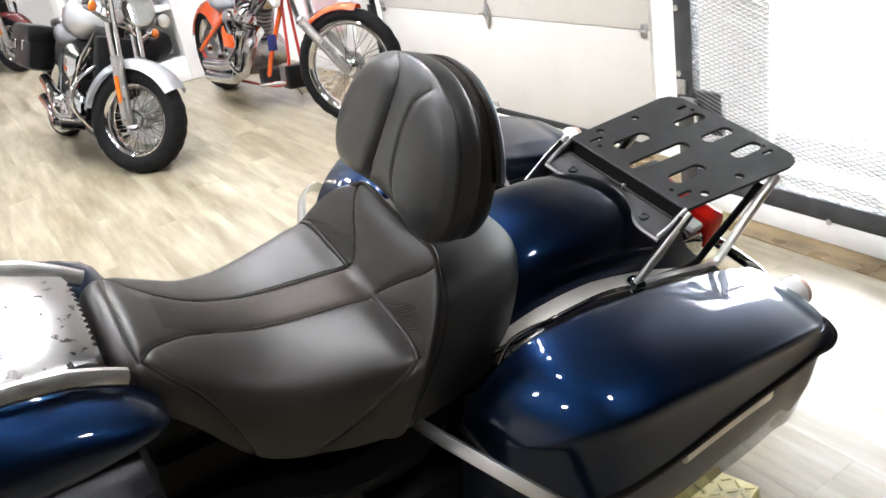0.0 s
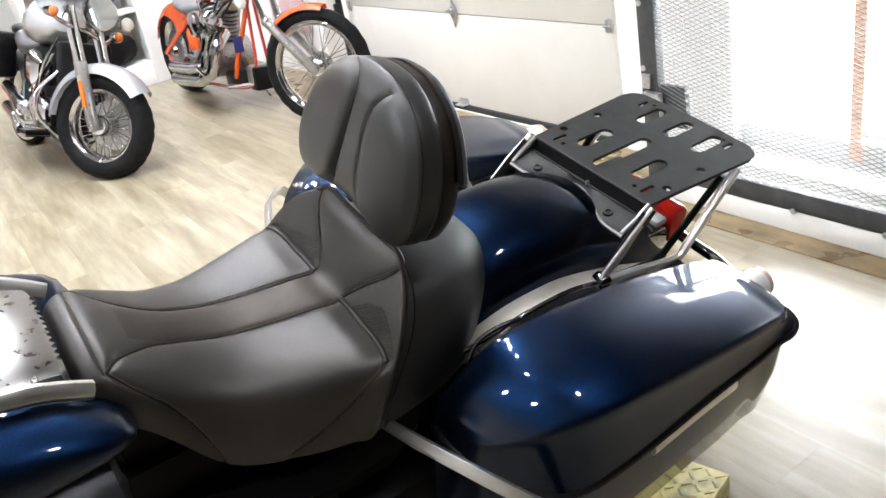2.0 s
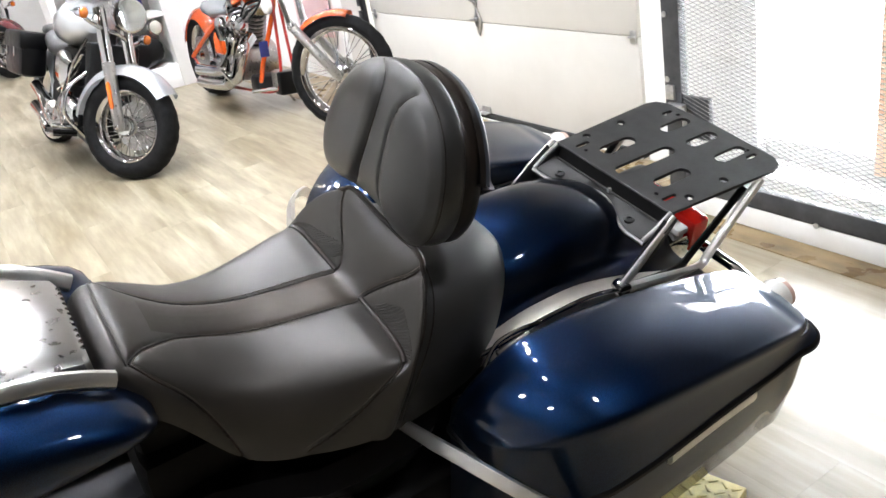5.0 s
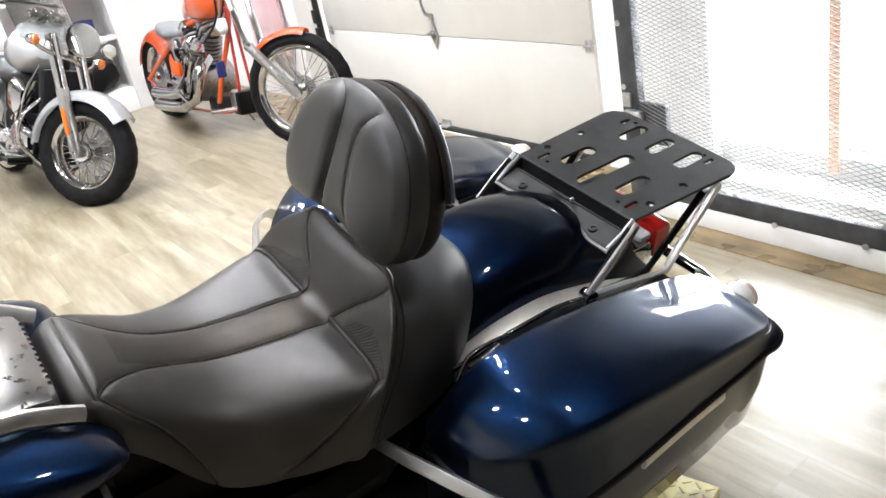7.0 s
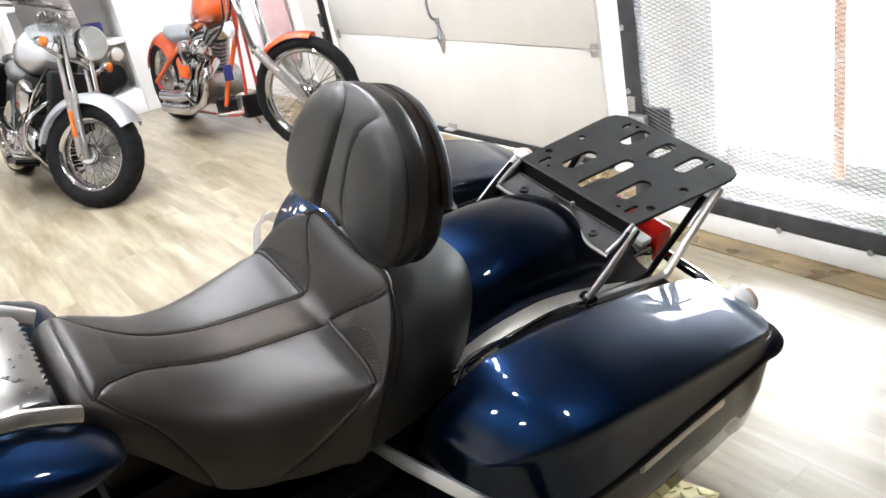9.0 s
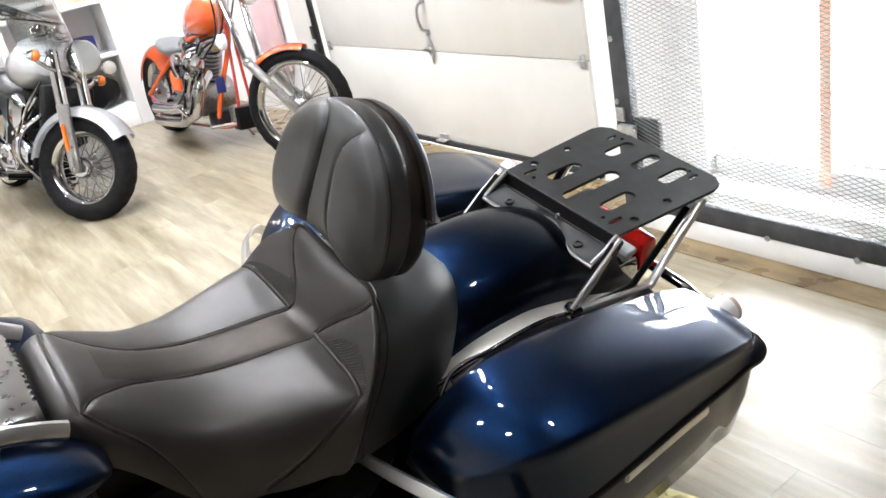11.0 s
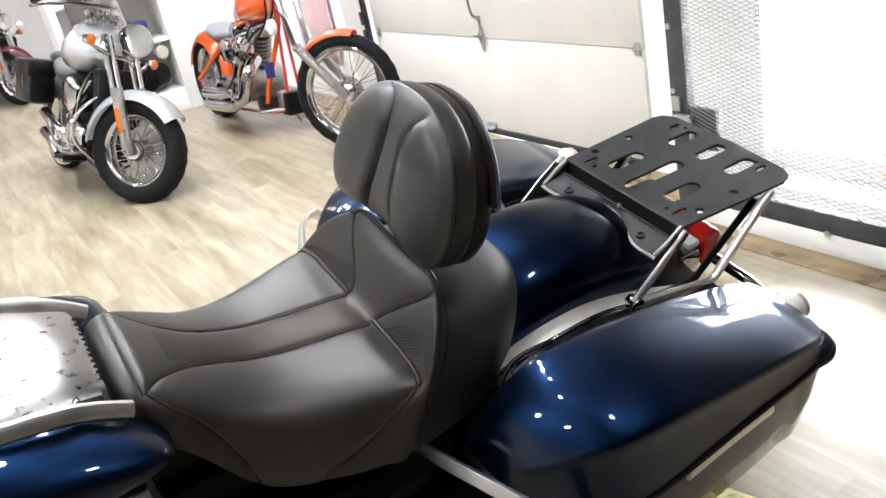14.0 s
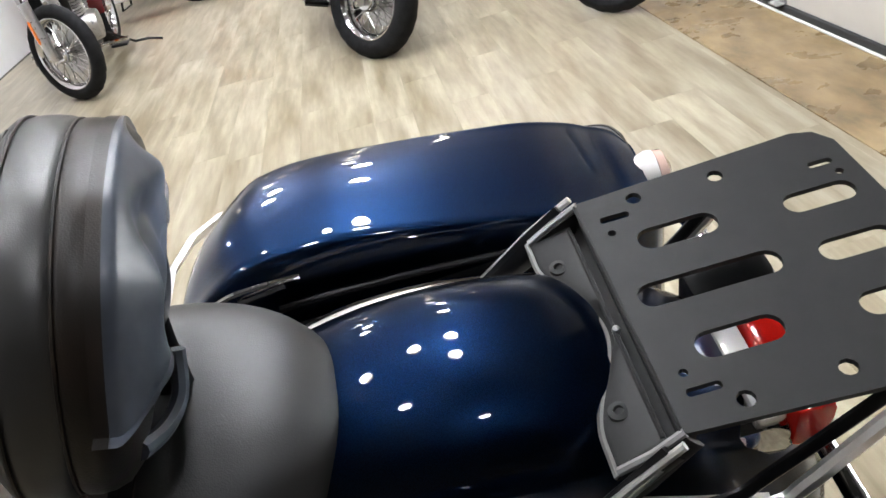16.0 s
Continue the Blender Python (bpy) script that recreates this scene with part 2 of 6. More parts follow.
def plank_material():
    """Limed oak vinyl: long grain, blotches, and a tone of its own for each board."""
    m = material("limed_oak_plank", (0.5, 0.4, 0.28), 0.34, spec=0.8)
    nt = m.node_tree
    bsdf = nt.nodes["Principled BSDF"]
    info = nt.nodes.new("ShaderNodeObjectInfo")
    tc = nt.nodes.new("ShaderNodeTexCoord")
    geo = nt.nodes.new("ShaderNodeNewGeometry")
    shift = nt.nodes.new("ShaderNodeVectorMath")
    shift.operation = "MULTIPLY_ADD"
    comb = nt.nodes.new("ShaderNodeCombineXYZ")
    add = nt.nodes.new("ShaderNodeMath")
    add.operation = "ADD"
    nt.links.new(info.outputs["Random"], add.inputs[0])
    nt.links.new(geo.outputs["Random Per Island"], add.inputs[1])
    for i in range(3):
        nt.links.new(add.outputs[0], comb.inputs[i])
    shift.inputs[1].default_value = (37, 53, 11)
    nt.links.new(comb.outputs[0], shift.inputs[0])
    nt.links.new(tc.outputs["Object"], shift.inputs[2])
    grain_map = nt.nodes.new("ShaderNodeMapping")
    grain_map.inputs["Scale"].default_value = (1.8, 16, 1)
    nt.links.new(shift.outputs[0], grain_map.inputs[0])
    grain = nt.nodes.new("ShaderNodeTexNoise")
    grain.inputs["Scale"].default_value, grain.inputs["Detail"].default_value, grain.inputs["Roughness"].default_value = 2.2, 8, 0.65
    nt.links.new(grain_map.outputs[0], grain.inputs["Vector"])
    blot_map = nt.nodes.new("ShaderNodeMapping")
    blot_map.inputs["Scale"].default_value = (0.9, 6.5, 1)
    nt.links.new(shift.outputs[0], blot_map.inputs[0])
    blot = nt.nodes.new("ShaderNodeTexNoise")
    blot.inputs["Scale"].default_value, blot.inputs["Detail"].default_value = 1.8, 4
    nt.links.new(blot_map.outputs[0], blot.inputs["Vector"])
    r1 = nt.nodes.new("ShaderNodeValToRGB")
    r1.color_ramp.elements[0].position, r1.color_ramp.elements[1].position = 0.31, 0.70
    r1.color_ramp.elements[0].color, r1.color_ramp.elements[1].color = (0.152, 0.120, 0.070, 1), (0.346, 0.308, 0.230, 1)
    nt.links.new(blot.outputs[0], r1.inputs[0])
    r2 = nt.nodes.new("ShaderNodeValToRGB")
    r2.color_ramp.elements[0].position, r2.color_ramp.elements[1].position = 0.32, 0.6
    r2.color_ramp.elements[0].color, r2.color_ramp.elements[1].color = (0.76, 0.73, 0.67, 1), (1, 1, 1, 1)
    nt.links.new(grain.outputs[0], r2.inputs[0])
    mul = nt.nodes.new("ShaderNodeMix")
    mul.data_type, mul.blend_type = "RGBA", "MULTIPLY"
    mul.inputs[0].default_value = 1.0
    nt.links.new(r1.outputs[0], mul.inputs[6])
    nt.links.new(r2.outputs[0], mul.inputs[7])
    tone = nt.nodes.new("ShaderNodeHueSaturation")
    val = nt.nodes.new("ShaderNodeMapRange")
    val.inputs[1].default_value, val.inputs[2].default_value = 0.0, 2.0
    val.inputs[3].default_value, val.inputs[4].default_value = 0.91, 1.08
    nt.links.new(add.outputs[0], val.inputs[0])
    nt.links.new(val.outputs[0], tone.inputs["Value"])
    nt.links.new(mul.outputs[2], tone.inputs["Color"])
    nt.links.new(tone.outputs[0], bsdf.inputs["Base Color"])
    rr = nt.nodes.new("ShaderNodeMapRange")
    rr.inputs[3].default_value, rr.inputs[4].default_value = 0.26, 0.36
    nt.links.new(blot.outputs[0], rr.inputs[0])
    nt.links.new(rr.outputs[0], bsdf.inputs["Roughness"])
    bp = nt.nodes.new("ShaderNodeBump")
    bp.inputs["Strength"].default_value, bp.inputs["Distance"].default_value = 0.15, 0.001
    nt.links.new(grain.outputs[0], bp.inputs["Height"])
    nt.links.new(bp.outputs[0], bsdf.inputs["Normal"])
    return m


PLANK = plank_material()

# ---- mesh helpers ----


def part(name, bm, mat, parent=None, label="", smooth=True):
    """Link a bmesh as one mesh object under a thing or a part."""
    bmesh.ops.recalc_face_normals(bm, faces=bm.faces)
    me = bpy.data.meshes.new(name)
    bm.to_mesh(me)
    bm.free()
    me.materials.append(mat)
    if smooth:
        me.polygons.foreach_set("use_smooth", [True] * len(me.polygons))
        me.set_sharp_from_angle(angle=radians(38))
    ob = new(name, me)
    if parent is not None:
        ob.parent = parent
    if label:
        ob["label"] = label
    return ob


def thing(name, m, label, category, group="", kind=""):
    ob = new(name)
    ob.empty_display_size = 0.1
    ob.matrix_world = m
    return tagged(ob, label, category, group, kind)


def box(bm, lo, hi, bevel=0.0, m=None):
    ret = bmesh.ops.create_cube(bm, size=1)
    vs = ret["verts"]
    for v in vs:
        for i in range(3):
            v.co[i] = lo[i] if v.co[i] < 0 else hi[i]
    if bevel:
        es = list({e for v in vs for e in v.link_edges})
        r = bmesh.ops.bevel(bm, geom=es, offset=bevel, segments=2, affect="EDGES", profile=0.5)
        vs = list({v for f in r["faces"] for v in f.verts} | {v for v in vs if v.is_valid})
    if m is not None:
        bmesh.ops.transform(bm, matrix=m, verts=[v for v in vs if v.is_valid])


def boxed(lo, hi, bevel=0.0, m=None):
    bm = bmesh.new()
    box(bm, lo, hi, bevel, m)
    return bm


def frame_at(points, i, closed):
    n = len(points)
    a = points[(i - 1) % n] if closed or i > 0 else points[0]
    b = points[(i + 1) % n] if closed or i < n - 1 else points[-1]
    return (b - a).normalized()


def tube(bm, pts, r, n=8, closed=False, flat=1.0, up=None):
    """A round or flattened bar along points; r a number or one per point."""
    pts = [Vector(p) for p in pts]
    rs = r if isinstance(r, (list, tuple)) else [r] * len(pts)
    ref = Vector(up) if up else None
    rings = []
    prev = None
    for i, p in enumerate(pts):
        t = frame_at(pts, i, closed)
        if ref is not None:
            side = t.cross(ref)
            if side.length < 1e-6:
                side = t.orthogonal()
            side.normalize()
        elif prev is None:
            side = t.orthogonal().normalized()
        else:
            side = (prev - t * prev.dot(t)).normalized()
        prev = side
        nrm = side.cross(t).normalized()
        rings.append([bm.verts.new(p + (side * math.cos(2 * math.pi * k / n) + nrm * (flat * math.sin(2 * math.pi * k / n))) * rs[i]) for k in range(n)])
    m = len(rings)
    for i in range(m if closed else m - 1):
        a, b = rings[i], rings[(i + 1) % m]
        for k in range(n):
            bm.faces.new((a[k], a[(k + 1) % n], b[(k + 1) % n], b[k]))
    if not closed:
        bm.faces.new(rings[0])
        bm.faces.new(list(reversed(rings[-1])))
    return bm


def tubed(*args, **kw):
    return tube(bmesh.new(), *args, **kw)


def smooth_path(pts, n=6, closed=False):
    """Catmull-Rom through the points."""
    pts = [Vector(p) for p in pts]
    out = []
    m = len(pts)
    for i in range(m if closed else m - 1):
        p0 = pts[(i - 1) % m] if closed or i > 0 else pts[0]
        p1, p2 = pts[i], pts[(i + 1) % m]
        p3 = pts[(i + 2) % m] if closed or i + 2 < m else pts[-1]
        for k in range(n):
            t = k / n
            out.append(0.5 * ((2 * p1) + (p2 - p0) * t + (2 * p0 - 5 * p1 + 4 * p2 - p3) * t * t + (3 * p1 - p0 - 3 * p2 + p3) * t ** 3))
    if not closed:
        out.append(pts[-1])
    return out


def grid_mesh(bm, rows, wrap=False, caps=False):
    """Quads over a grid of points."""
    vs = [[bm.verts.new(p) for p in row] for row in rows]
    for a, b in zip(vs, vs[1:]):
        n = len(a)
        for k in range(n if wrap else n - 1):
            q = (a[k], a[(k + 1) % n], b[(k + 1) % n], b[k])
            if len(set(q)) == 4:
                bm.faces.new(q)
    if caps:
        bm.faces.new(list(reversed(vs[0])))
        bm.faces.new(vs[-1])
    return bm


def lathe(profile, n=32, axis="y", m=None):
    """Turn a profile of (radius, offset along the axis)."""
    rows = []
    for r, o in profile:
        row = []
        for k in range(n):
            a = 2 * math.pi * k / n
            c, s = r * math.cos(a), r * math.sin(a)
            row.append(Vector({"x": (o, c, s), "y": (c, o, s), "z": (c, s, o)}[axis]))
        rows.append(row)
    bm = grid_mesh(bmesh.new(), rows, wrap=True, caps=True)
    if m is not None:
        bmesh.ops.transform(bm, matrix=m, verts=bm.verts)
    return bm


def interp(table, x):
    """Smooth values from rows (x, a, b, ...), by cubic steps whose slopes follow the neighbours."""
    if x <= table[0][0]:
        return tuple(table[0][1:])
    if x >= table[-1][0]:
        return tuple(table[-1][1:])
    k = max(i for i in range(len(table) - 1) if table[i][0] <= x)
    a, b = table[k], table[k + 1]
    h = b[0] - a[0]
    t = (x - a[0]) / h

    def slope(i, c):
        if i == 0 or i == len(table) - 1:
            j = 0 if i == 0 else i - 1
            return (table[j + 1][c] - table[j][c]) / (table[j + 1][0] - table[j][0])
        return (table[i + 1][c] - table[i - 1][c]) / (table[i + 1][0] - table[i - 1][0])

    out = []
    for c in range(1, len(a)):
        m0, m1 = slope(k, c) * h, slope(k + 1, c) * h
        out.append((2 * t ** 3 - 3 * t * t + 1) * a[c] + (t ** 3 - 2 * t * t + t) * m0 + (3 * t * t - 2 * t ** 3) * b[c] + (t ** 3 - t * t) * m1)
    return tuple(out)


def plate(outer, holes, z0, z1, bevel=0.0):
    """A flat sheet with holes, between two heights."""
    bm = bmesh.new()
    edges = []
    for loop in [outer] + holes:
        vs = [bm.verts.new((x, y, z1)) for x, y in loop]
        edges += [bm.edges.new((vs[i], vs[(i + 1) % len(vs)])) for i in range(len(vs))]
    bmesh.ops.triangle_fill(bm, use_beauty=True, use_dissolve=False, edges=edges)
    ret = bmesh.ops.extrude_face_region(bm, geom=list(bm.faces))
    for v in ret["geom"]:
        if isinstance(v, bmesh.types.BMVert):
            v.co.z = z0
    return bm


def rounded(x0, x1, y0, y1, r, n=5):
    pts = []
    for cx, cy, a0 in ((x1 - r, y1 - r, 0), (x0 + r, y1 - r, 90), (x0 + r, y0 + r, 180), (x1 - r, y0 + r, 270)):
        pts += [(cx + r * math.cos(radians(a0 + 90 * k / n)), cy + r * math.sin(radians(a0 + 90 * k / n))) for k in range(n + 1)]
    return pts

# ---- the room ----
X0, X1, Y0, H = -11.0, 6.6, -5.0, 3.1
CAGE_Y = -0.30


def structure(name, bm, mat, label, category="wall", smooth=False):
    return tagged(part(name, bm, mat, None, "", smooth), label, category, kind="structure")


floor = structure("floor", boxed((X0 - 0.15, Y0 - 0.15, -0.12), (X1 + 0.15, 0.6, -0.005)), SEAL, "pale limed oak vinyl plank floor", "floor")
structure("ceiling", boxed((X0 - 0.15, Y0 - 0.15, H), (X1 + 0.15, 0.25, H + 0.12)), CEIL, "dark taupe painted ceiling", "ceiling")
structure("wall_south", boxed((X0 - 0.15, Y0 - 0.15, -0.004), (X1 + 0.15, Y0, H)), WALL, "white painted wall behind a row of motorcycles", "wall")
structure("wall_west", boxed((X0 - 0.15, Y0, -0.004), (X0, 0.15, H)), WALL, "white painted end wall", "wall")
# Unseen wall behind the camera; dark so that the bike's reflections stay dim.
structure("wall_east", boxed((X1, Y0, -0.004), (X1 + 0.15, 0.15, H)), BROWN_WALL, "unseen taupe end wall, kept dark for the reflections", "wall")
WIN_R, WIN_T = 2.62, 1.56
DOOR_L, DOOR_R, DOOR_H = -1.22, 1.27, 2.45
structure("wall_north", boxed((X0, 0.02, -0.004), (DOOR_L - 0.42, 0.17, H)), WALL, "white painted wall beside the garage door", "wall")
structure("wall_north_jamb", boxed((DOOR_R + 0.02, 0.0, -0.004), (1.88, 0.17, H), 0.004), WALL, "white painted jamb between garage door and window", "wall")
structure("wall_north_lintel", boxed((DOOR_L - 0.42, 0.02, DOOR_H + 0.02), (DOOR_R + 0.02, 0.17, H)), WALL, "white painted wall over the garage door", "wall")
structure("wall_north_head", boxed((1.88, 0.02, WIN_T), (X1, 0.17, H)), DARK_WALL, "unseen dark wall over the window", "wall")
structure("wall_north_sill", boxed((1.88, -0.12, -0.004), (X1, 0.17, 0.1148), 0.004), WALL, "white painted sill under the window", "wall")
# Unseen wall; ends the window so that the bag lid reflects no more glare.
structure("wall_north_end", boxed((WIN_R, 0.02, 0.115), (X1, 0.17, WIN_T)), BROWN_WALL, "unseen taupe wall where the window is taken to end", "wall")
for xa, xb in ((-3.4, -0.97), (-0.968, 1.466), (1.468, 3.9)):
    structure("threshold", boxed((xa, -0.425, -0.004), (xb, -0.004 if xb < 1.2 else -0.015 if xb < 1.5 else -0.125, 0.004), 0.0015), PLY, "worn brown plywood threshold strip along the garage door", "threshold")
structure("trim", boxed((DOOR_L - 0.42, -0.012, -0.003), (DOOR_L - 0.03, 0.02, DOOR_H + 0.1), 0.003), DOOR, "cream painted door trim board", "trim")


def garage_door():
    """Four sections of steel door with hinges, handle, lock plate, seal and tracks."""
    root = thing("garage_door", pose(0, 0, 0), "closed cream steel sectional garage door with black bottom seal", "garage door", kind="structure")
    root.name = "door_1"
    for i in range(4):
        z0 = 0.03 + 0.535 * i
        bm = boxed((DOOR_L, 0.002, z0), (DOOR_R, 0.045, z0 + 0.532), 0.003)
        part("panel", bm, DOOR, root)
    # Unseen sheet added to stop daylight leaking through the panel joints.
    part("light_stop", boxed((DOOR_L, 0.047, 0.02), (DOOR_R, 0.07, DOOR_H), 0.0), IRON, root, smooth=False)
    part("sill_edge", boxed((DOOR_L, -0.030, 0.0042), (DOOR_R, -0.015, 0.010), 0.002), CONCRETE, root, "chipped pale concrete edge under the seal")
    part("seal", boxed((DOOR_L, -0.014, 0.0), (DOOR_R, 0.03, 0.038), 0.008), SEAL, root, "black rubber bottom seal")
    for zz in (0.562, 1.097, 1.632):
        for x in (DOOR_L + 0.04, DOOR_R - 0.05):
            bm = boxed((x + 0.005, -0.006, zz - 0.03), (x + 0.04, 0.001, zz + 0.03), 0.006)
            tube(bm, [(x + 0.0, -0.009, zz), (x + 0.042, -0.009, zz)], 0.006)
            part("hinge", bm, GALV, root)
    bm = boxed((-0.03, -0.01, 0.018), (0.05, 0.003, 0.075), 0.003)
    box(bm, (-0.03, -0.045, 0.038), (0.05, -0.006, 0.046), 0.002)
    part("bottom_bracket", bm, GALV, root, "small galvanised bottom bracket")
    bm = bmesh.new()
    diamond = [(0.062, 0.485), (0.098, 0.575), (0.062, 0.665), (0.026, 0.575)]
    vs = [bm.verts.new((x, -0.004, z)) for x, z in diamond]
    top = [bm.verts.new((0.062 + (x - 0.062) * 0.75, -0.012, 0.575 + (z - 0.575) * 0.75)) for x, z in diamond]
    for k in range(4):
        bm.faces.new((vs[k], vs[(k + 1) % 4], top[(k + 1) % 4], top[k]))
    bm.faces.new(top)
    tube(bm, [(0.062, -0.012, 0.585), (0.062, -0.03, 0.585)], 0.012)
    box(bm, (0.03, -0.036, 0.578), (0.094, -0.028, 0.592), 0.002)
    part("lock_plate", bm, GALV, root, "diamond-shaped galvanised lock plate")
    bm = tubed(smooth_path([(0.055, -0.006, 0.68), (0.05, -0.035, 0.70), (0.045, -0.045, 0.76), (0.05, -0.035, 0.82), (0.055, -0.006, 0.84)], 5), 0.009)
    box(bm, (0.035, -0.008, 0.83), (0.075, 0.0, 0.865), 0.004)
    box(bm, (0.035, -0.008, 0.655), (0.075, 0.0, 0.69), 0.004)
    part("lift_handle", bm, GALV, root, "curved steel lift handle")
    bm = boxed((1.0, -0.012, 0.845), (1.16, 0.001, 0.885), 0.004)
    tube(bm, [(1.09, -0.02, 0.865), (1.2, -0.02, 0.865)], 0.012)
    part("slide_bolt", bm, GALV, root, "galvanised sliding bolt")
    for x, s in ((DOOR_L - 0.025, 1), (DOOR_R + 0.012, -1)):
        bm = boxed((x - 0.012, -0.055, 0.0), (x + 0.012, -0.016, DOOR_H), 0.004)
        if s > 0:
            for zz in (0.5, 0.62, 1.2):
                box(bm, (x - 0.012, -0.075, zz), (x + 0.05, -0.058, zz + 0.09), 0.004)
            part("track", bm, IRON, root, "dark steel door track with rollers")
        else:
            bm.free()
    return root


garage_door()


def window():
    root = thing("window_1", pose(0, 0, 0), "large bright window behind steel mesh, white frame with slim mullions", "window", kind="structure")
    part("window_frame", boxed((1.88, 0.05, 0.115), (WIN_R, 0.11, 0.20), 0.004), WHITE_PAINT, root)
    part("window_frame", boxed((1.88, 0.05, WIN_T - 0.05), (WIN_R, 0.11, WIN_T), 0.004), WHITE_PAINT, root)
    for x in (WIN_R - 0.023,):
        part("mullion", boxed((x - 0.022, 0.052, 0.20), (x + 0.022, 0.108, WIN_T - 0.05), 0.004), WHITE_PAINT, root)
    for a, b in ((1.882, WIN_R - 0.046),):
        p = part("pane", boxed((a, 0.078, 0.20), (b, 0.083, WIN_T - 0.05)), GLASS, root, smooth=False)
        p.visible_shadow = False
    part("orange_strip", boxed((2.343, 0.03, 0.14), (2.385, 0.044, WIN_T - 0.06), 0.003), ORANGE_TAPE, root, "orange tape strip on the window, its washed-out look put into the colour")
    return root


# Orange lightened to stand in for overexposure against the daylight.
ORANGE_TAPE = material("pale_orange_tape", (0.85, 0.5, 0.35), 0.6)
vary_colour(ORANGE_TAPE, (0.85, 0.48, 0.32), (0.9, 0.62, 0.48), 9)
window()
structure("ground", boxed((-9, 0.62, -0.15), (16, 3.2, -0.05)), CONCRETE, "pale concrete apron outside the window", "ground")
tagged(part("backdrop", boxed((-6, 3.2, -0.5), (14, 3.25, 6)), DISTANCE, None, smooth=False), "overexposed white daylight outside the window", "backdrop", kind="structure")


def mesh_gate():
    """Expanded steel mesh in a dark frame before the window."""
    y, xa, xb, za, zb = CAGE_Y, 1.755, 2.86, 0.12, 1.62
    root = thing("mesh_gate", pose(0, 0, 0), "expanded steel mesh security gate in a dark steel frame", "security gate")
    part("post", boxed((xa - 0.035, y - 0.02, 0.004), (xa + 0.045, y + 0.02, zb), 0.004), FRAME_STEEL, root)
    part("post", boxed((xb - 0.04, y - 0.02, 0.004), (xb + 0.04, y + 0.02, zb), 0.004), FRAME_STEEL, root)
    part("rail", boxed((xa + 0.046, y - 0.02, za - 0.035), (xb - 0.041, y + 0.02, za + 0.036), 0.004), FRAME_STEEL, root)
    part("rail", boxed((xa + 0.046, y - 0.02, zb - 0.07), (xb - 0.041, y + 0.02, zb), 0.004), FRAME_STEEL, root)
    part("lock_panel", boxed((xa + 0.046, y - 0.012, 0.30), (xa + 0.165, y + 0.012, 0.46), 0.004), FRAME_STEEL, root, "dark steel lock panel")
    bm = boxed((xa - 0.01, y - 0.05, 0.40), (xa + 0.07, y - 0.021, 0.435), 0.004)
    tube(bm, smooth_path([(xa + 0.055, y - 0.04, 0.42), (xa + 0.075, y - 0.045, 0.41), (xa + 0.078, y - 0.045, 0.33)], 5), 0.008)
    box(bm, (xa - 0.02, y - 0.035, 0.445), (xa + 0.02, y - 0.021, 0.50), 0.003)
    part("bolt", bm, GALV, root, "galvanised gate bolt with hanging handle")
    for x in [2.05 + 0.316 * k for k in range(3)]:
        part("screw", lathe([(0.011, 0), (0.011, 0.004), (0.006, 0.008)], 10, "y", pose(x, y - 0.028, 0.088)), GALV, root)
    for zz in (0.52, 0.76, 1.2):
        part("screw", lathe([(0.011, 0), (0.011, 0.004), (0.006, 0.008)], 10, "y", pose(xa - 0.015, y - 0.028, zz)), GALV, root)
    bm = bmesh.new()
    dx, dz = 0.042, 0.0155
    xl, xr, zl, zh = xa + 0.03, xb - 0.03, za, zb - 0.04
    slope = dz / dx
    r = 0.0014
    for s in (1, -1):
        n = int(((xr - xl) * slope + (zh - zl)) / dz) + 1
        for k in range(n):
            c = zl + k * dz - ((xr - xl) * slope if s > 0 else 0)
            a, b = xl, xr
            za_, zb_ = c + s * 0, c + s * (xr - xl) * slope
            if s > 0:
                if c < zl:
                    a = xl + (zl - c) / slope
                if zb_ > zh:
                    b = xl + (zh - c) / slope
            else:
                if c > zh:
                    a = xl + (c - zh) / slope
                if zb_ < zl:
                    b = xl + (c - zl) / slope
            if b - a > 0.02:
                z1 = c + s * (a - xl) * slope
                z2 = c + s * (b - xl) * slope
                tube(bm, [(a, y - 0.012 + s * 0.0015, z1), (b, y - 0.012 + s * 0.0015, z2)], r, 4, flat=1.0)
    tagged(part("mesh", bm, MESH_STEEL, root, "diamond expanded steel mesh", smooth=False), kind="stuff")
    part("kick_board", boxed((xa + 0.05, y - 0.018, 0.004), (xb - 0.045, y + 0.018, za - 0.036), 0.003), WHITE_PAINT, root, "white painted kick board")
    return root


mesh_gate()


def ceiling_light(x, y, watts):
    root = thing("ceiling_light", pose(x, y, H), "round recessed ceiling spotlight, switched on", "ceiling light", "recessed ceiling lights")
    part("rim", lathe([(0.118, -0.001), (0.120, -0.010), (0.104, -0.016), (0.096, -0.010)], 24, "z"), WHITE_PAINT, root)
    part("bulb", lathe([(0.094, -0.009), (0.084, -0.015), (0.02, -0.018)], 20, "z"), BULB, root, "glowing lamp face")
    lamp("SPOT", "spot", look((x, y, H - 0.035), (x, y - 0.001, 0)), watts, WARM, 0.08, spot=125)
    return root


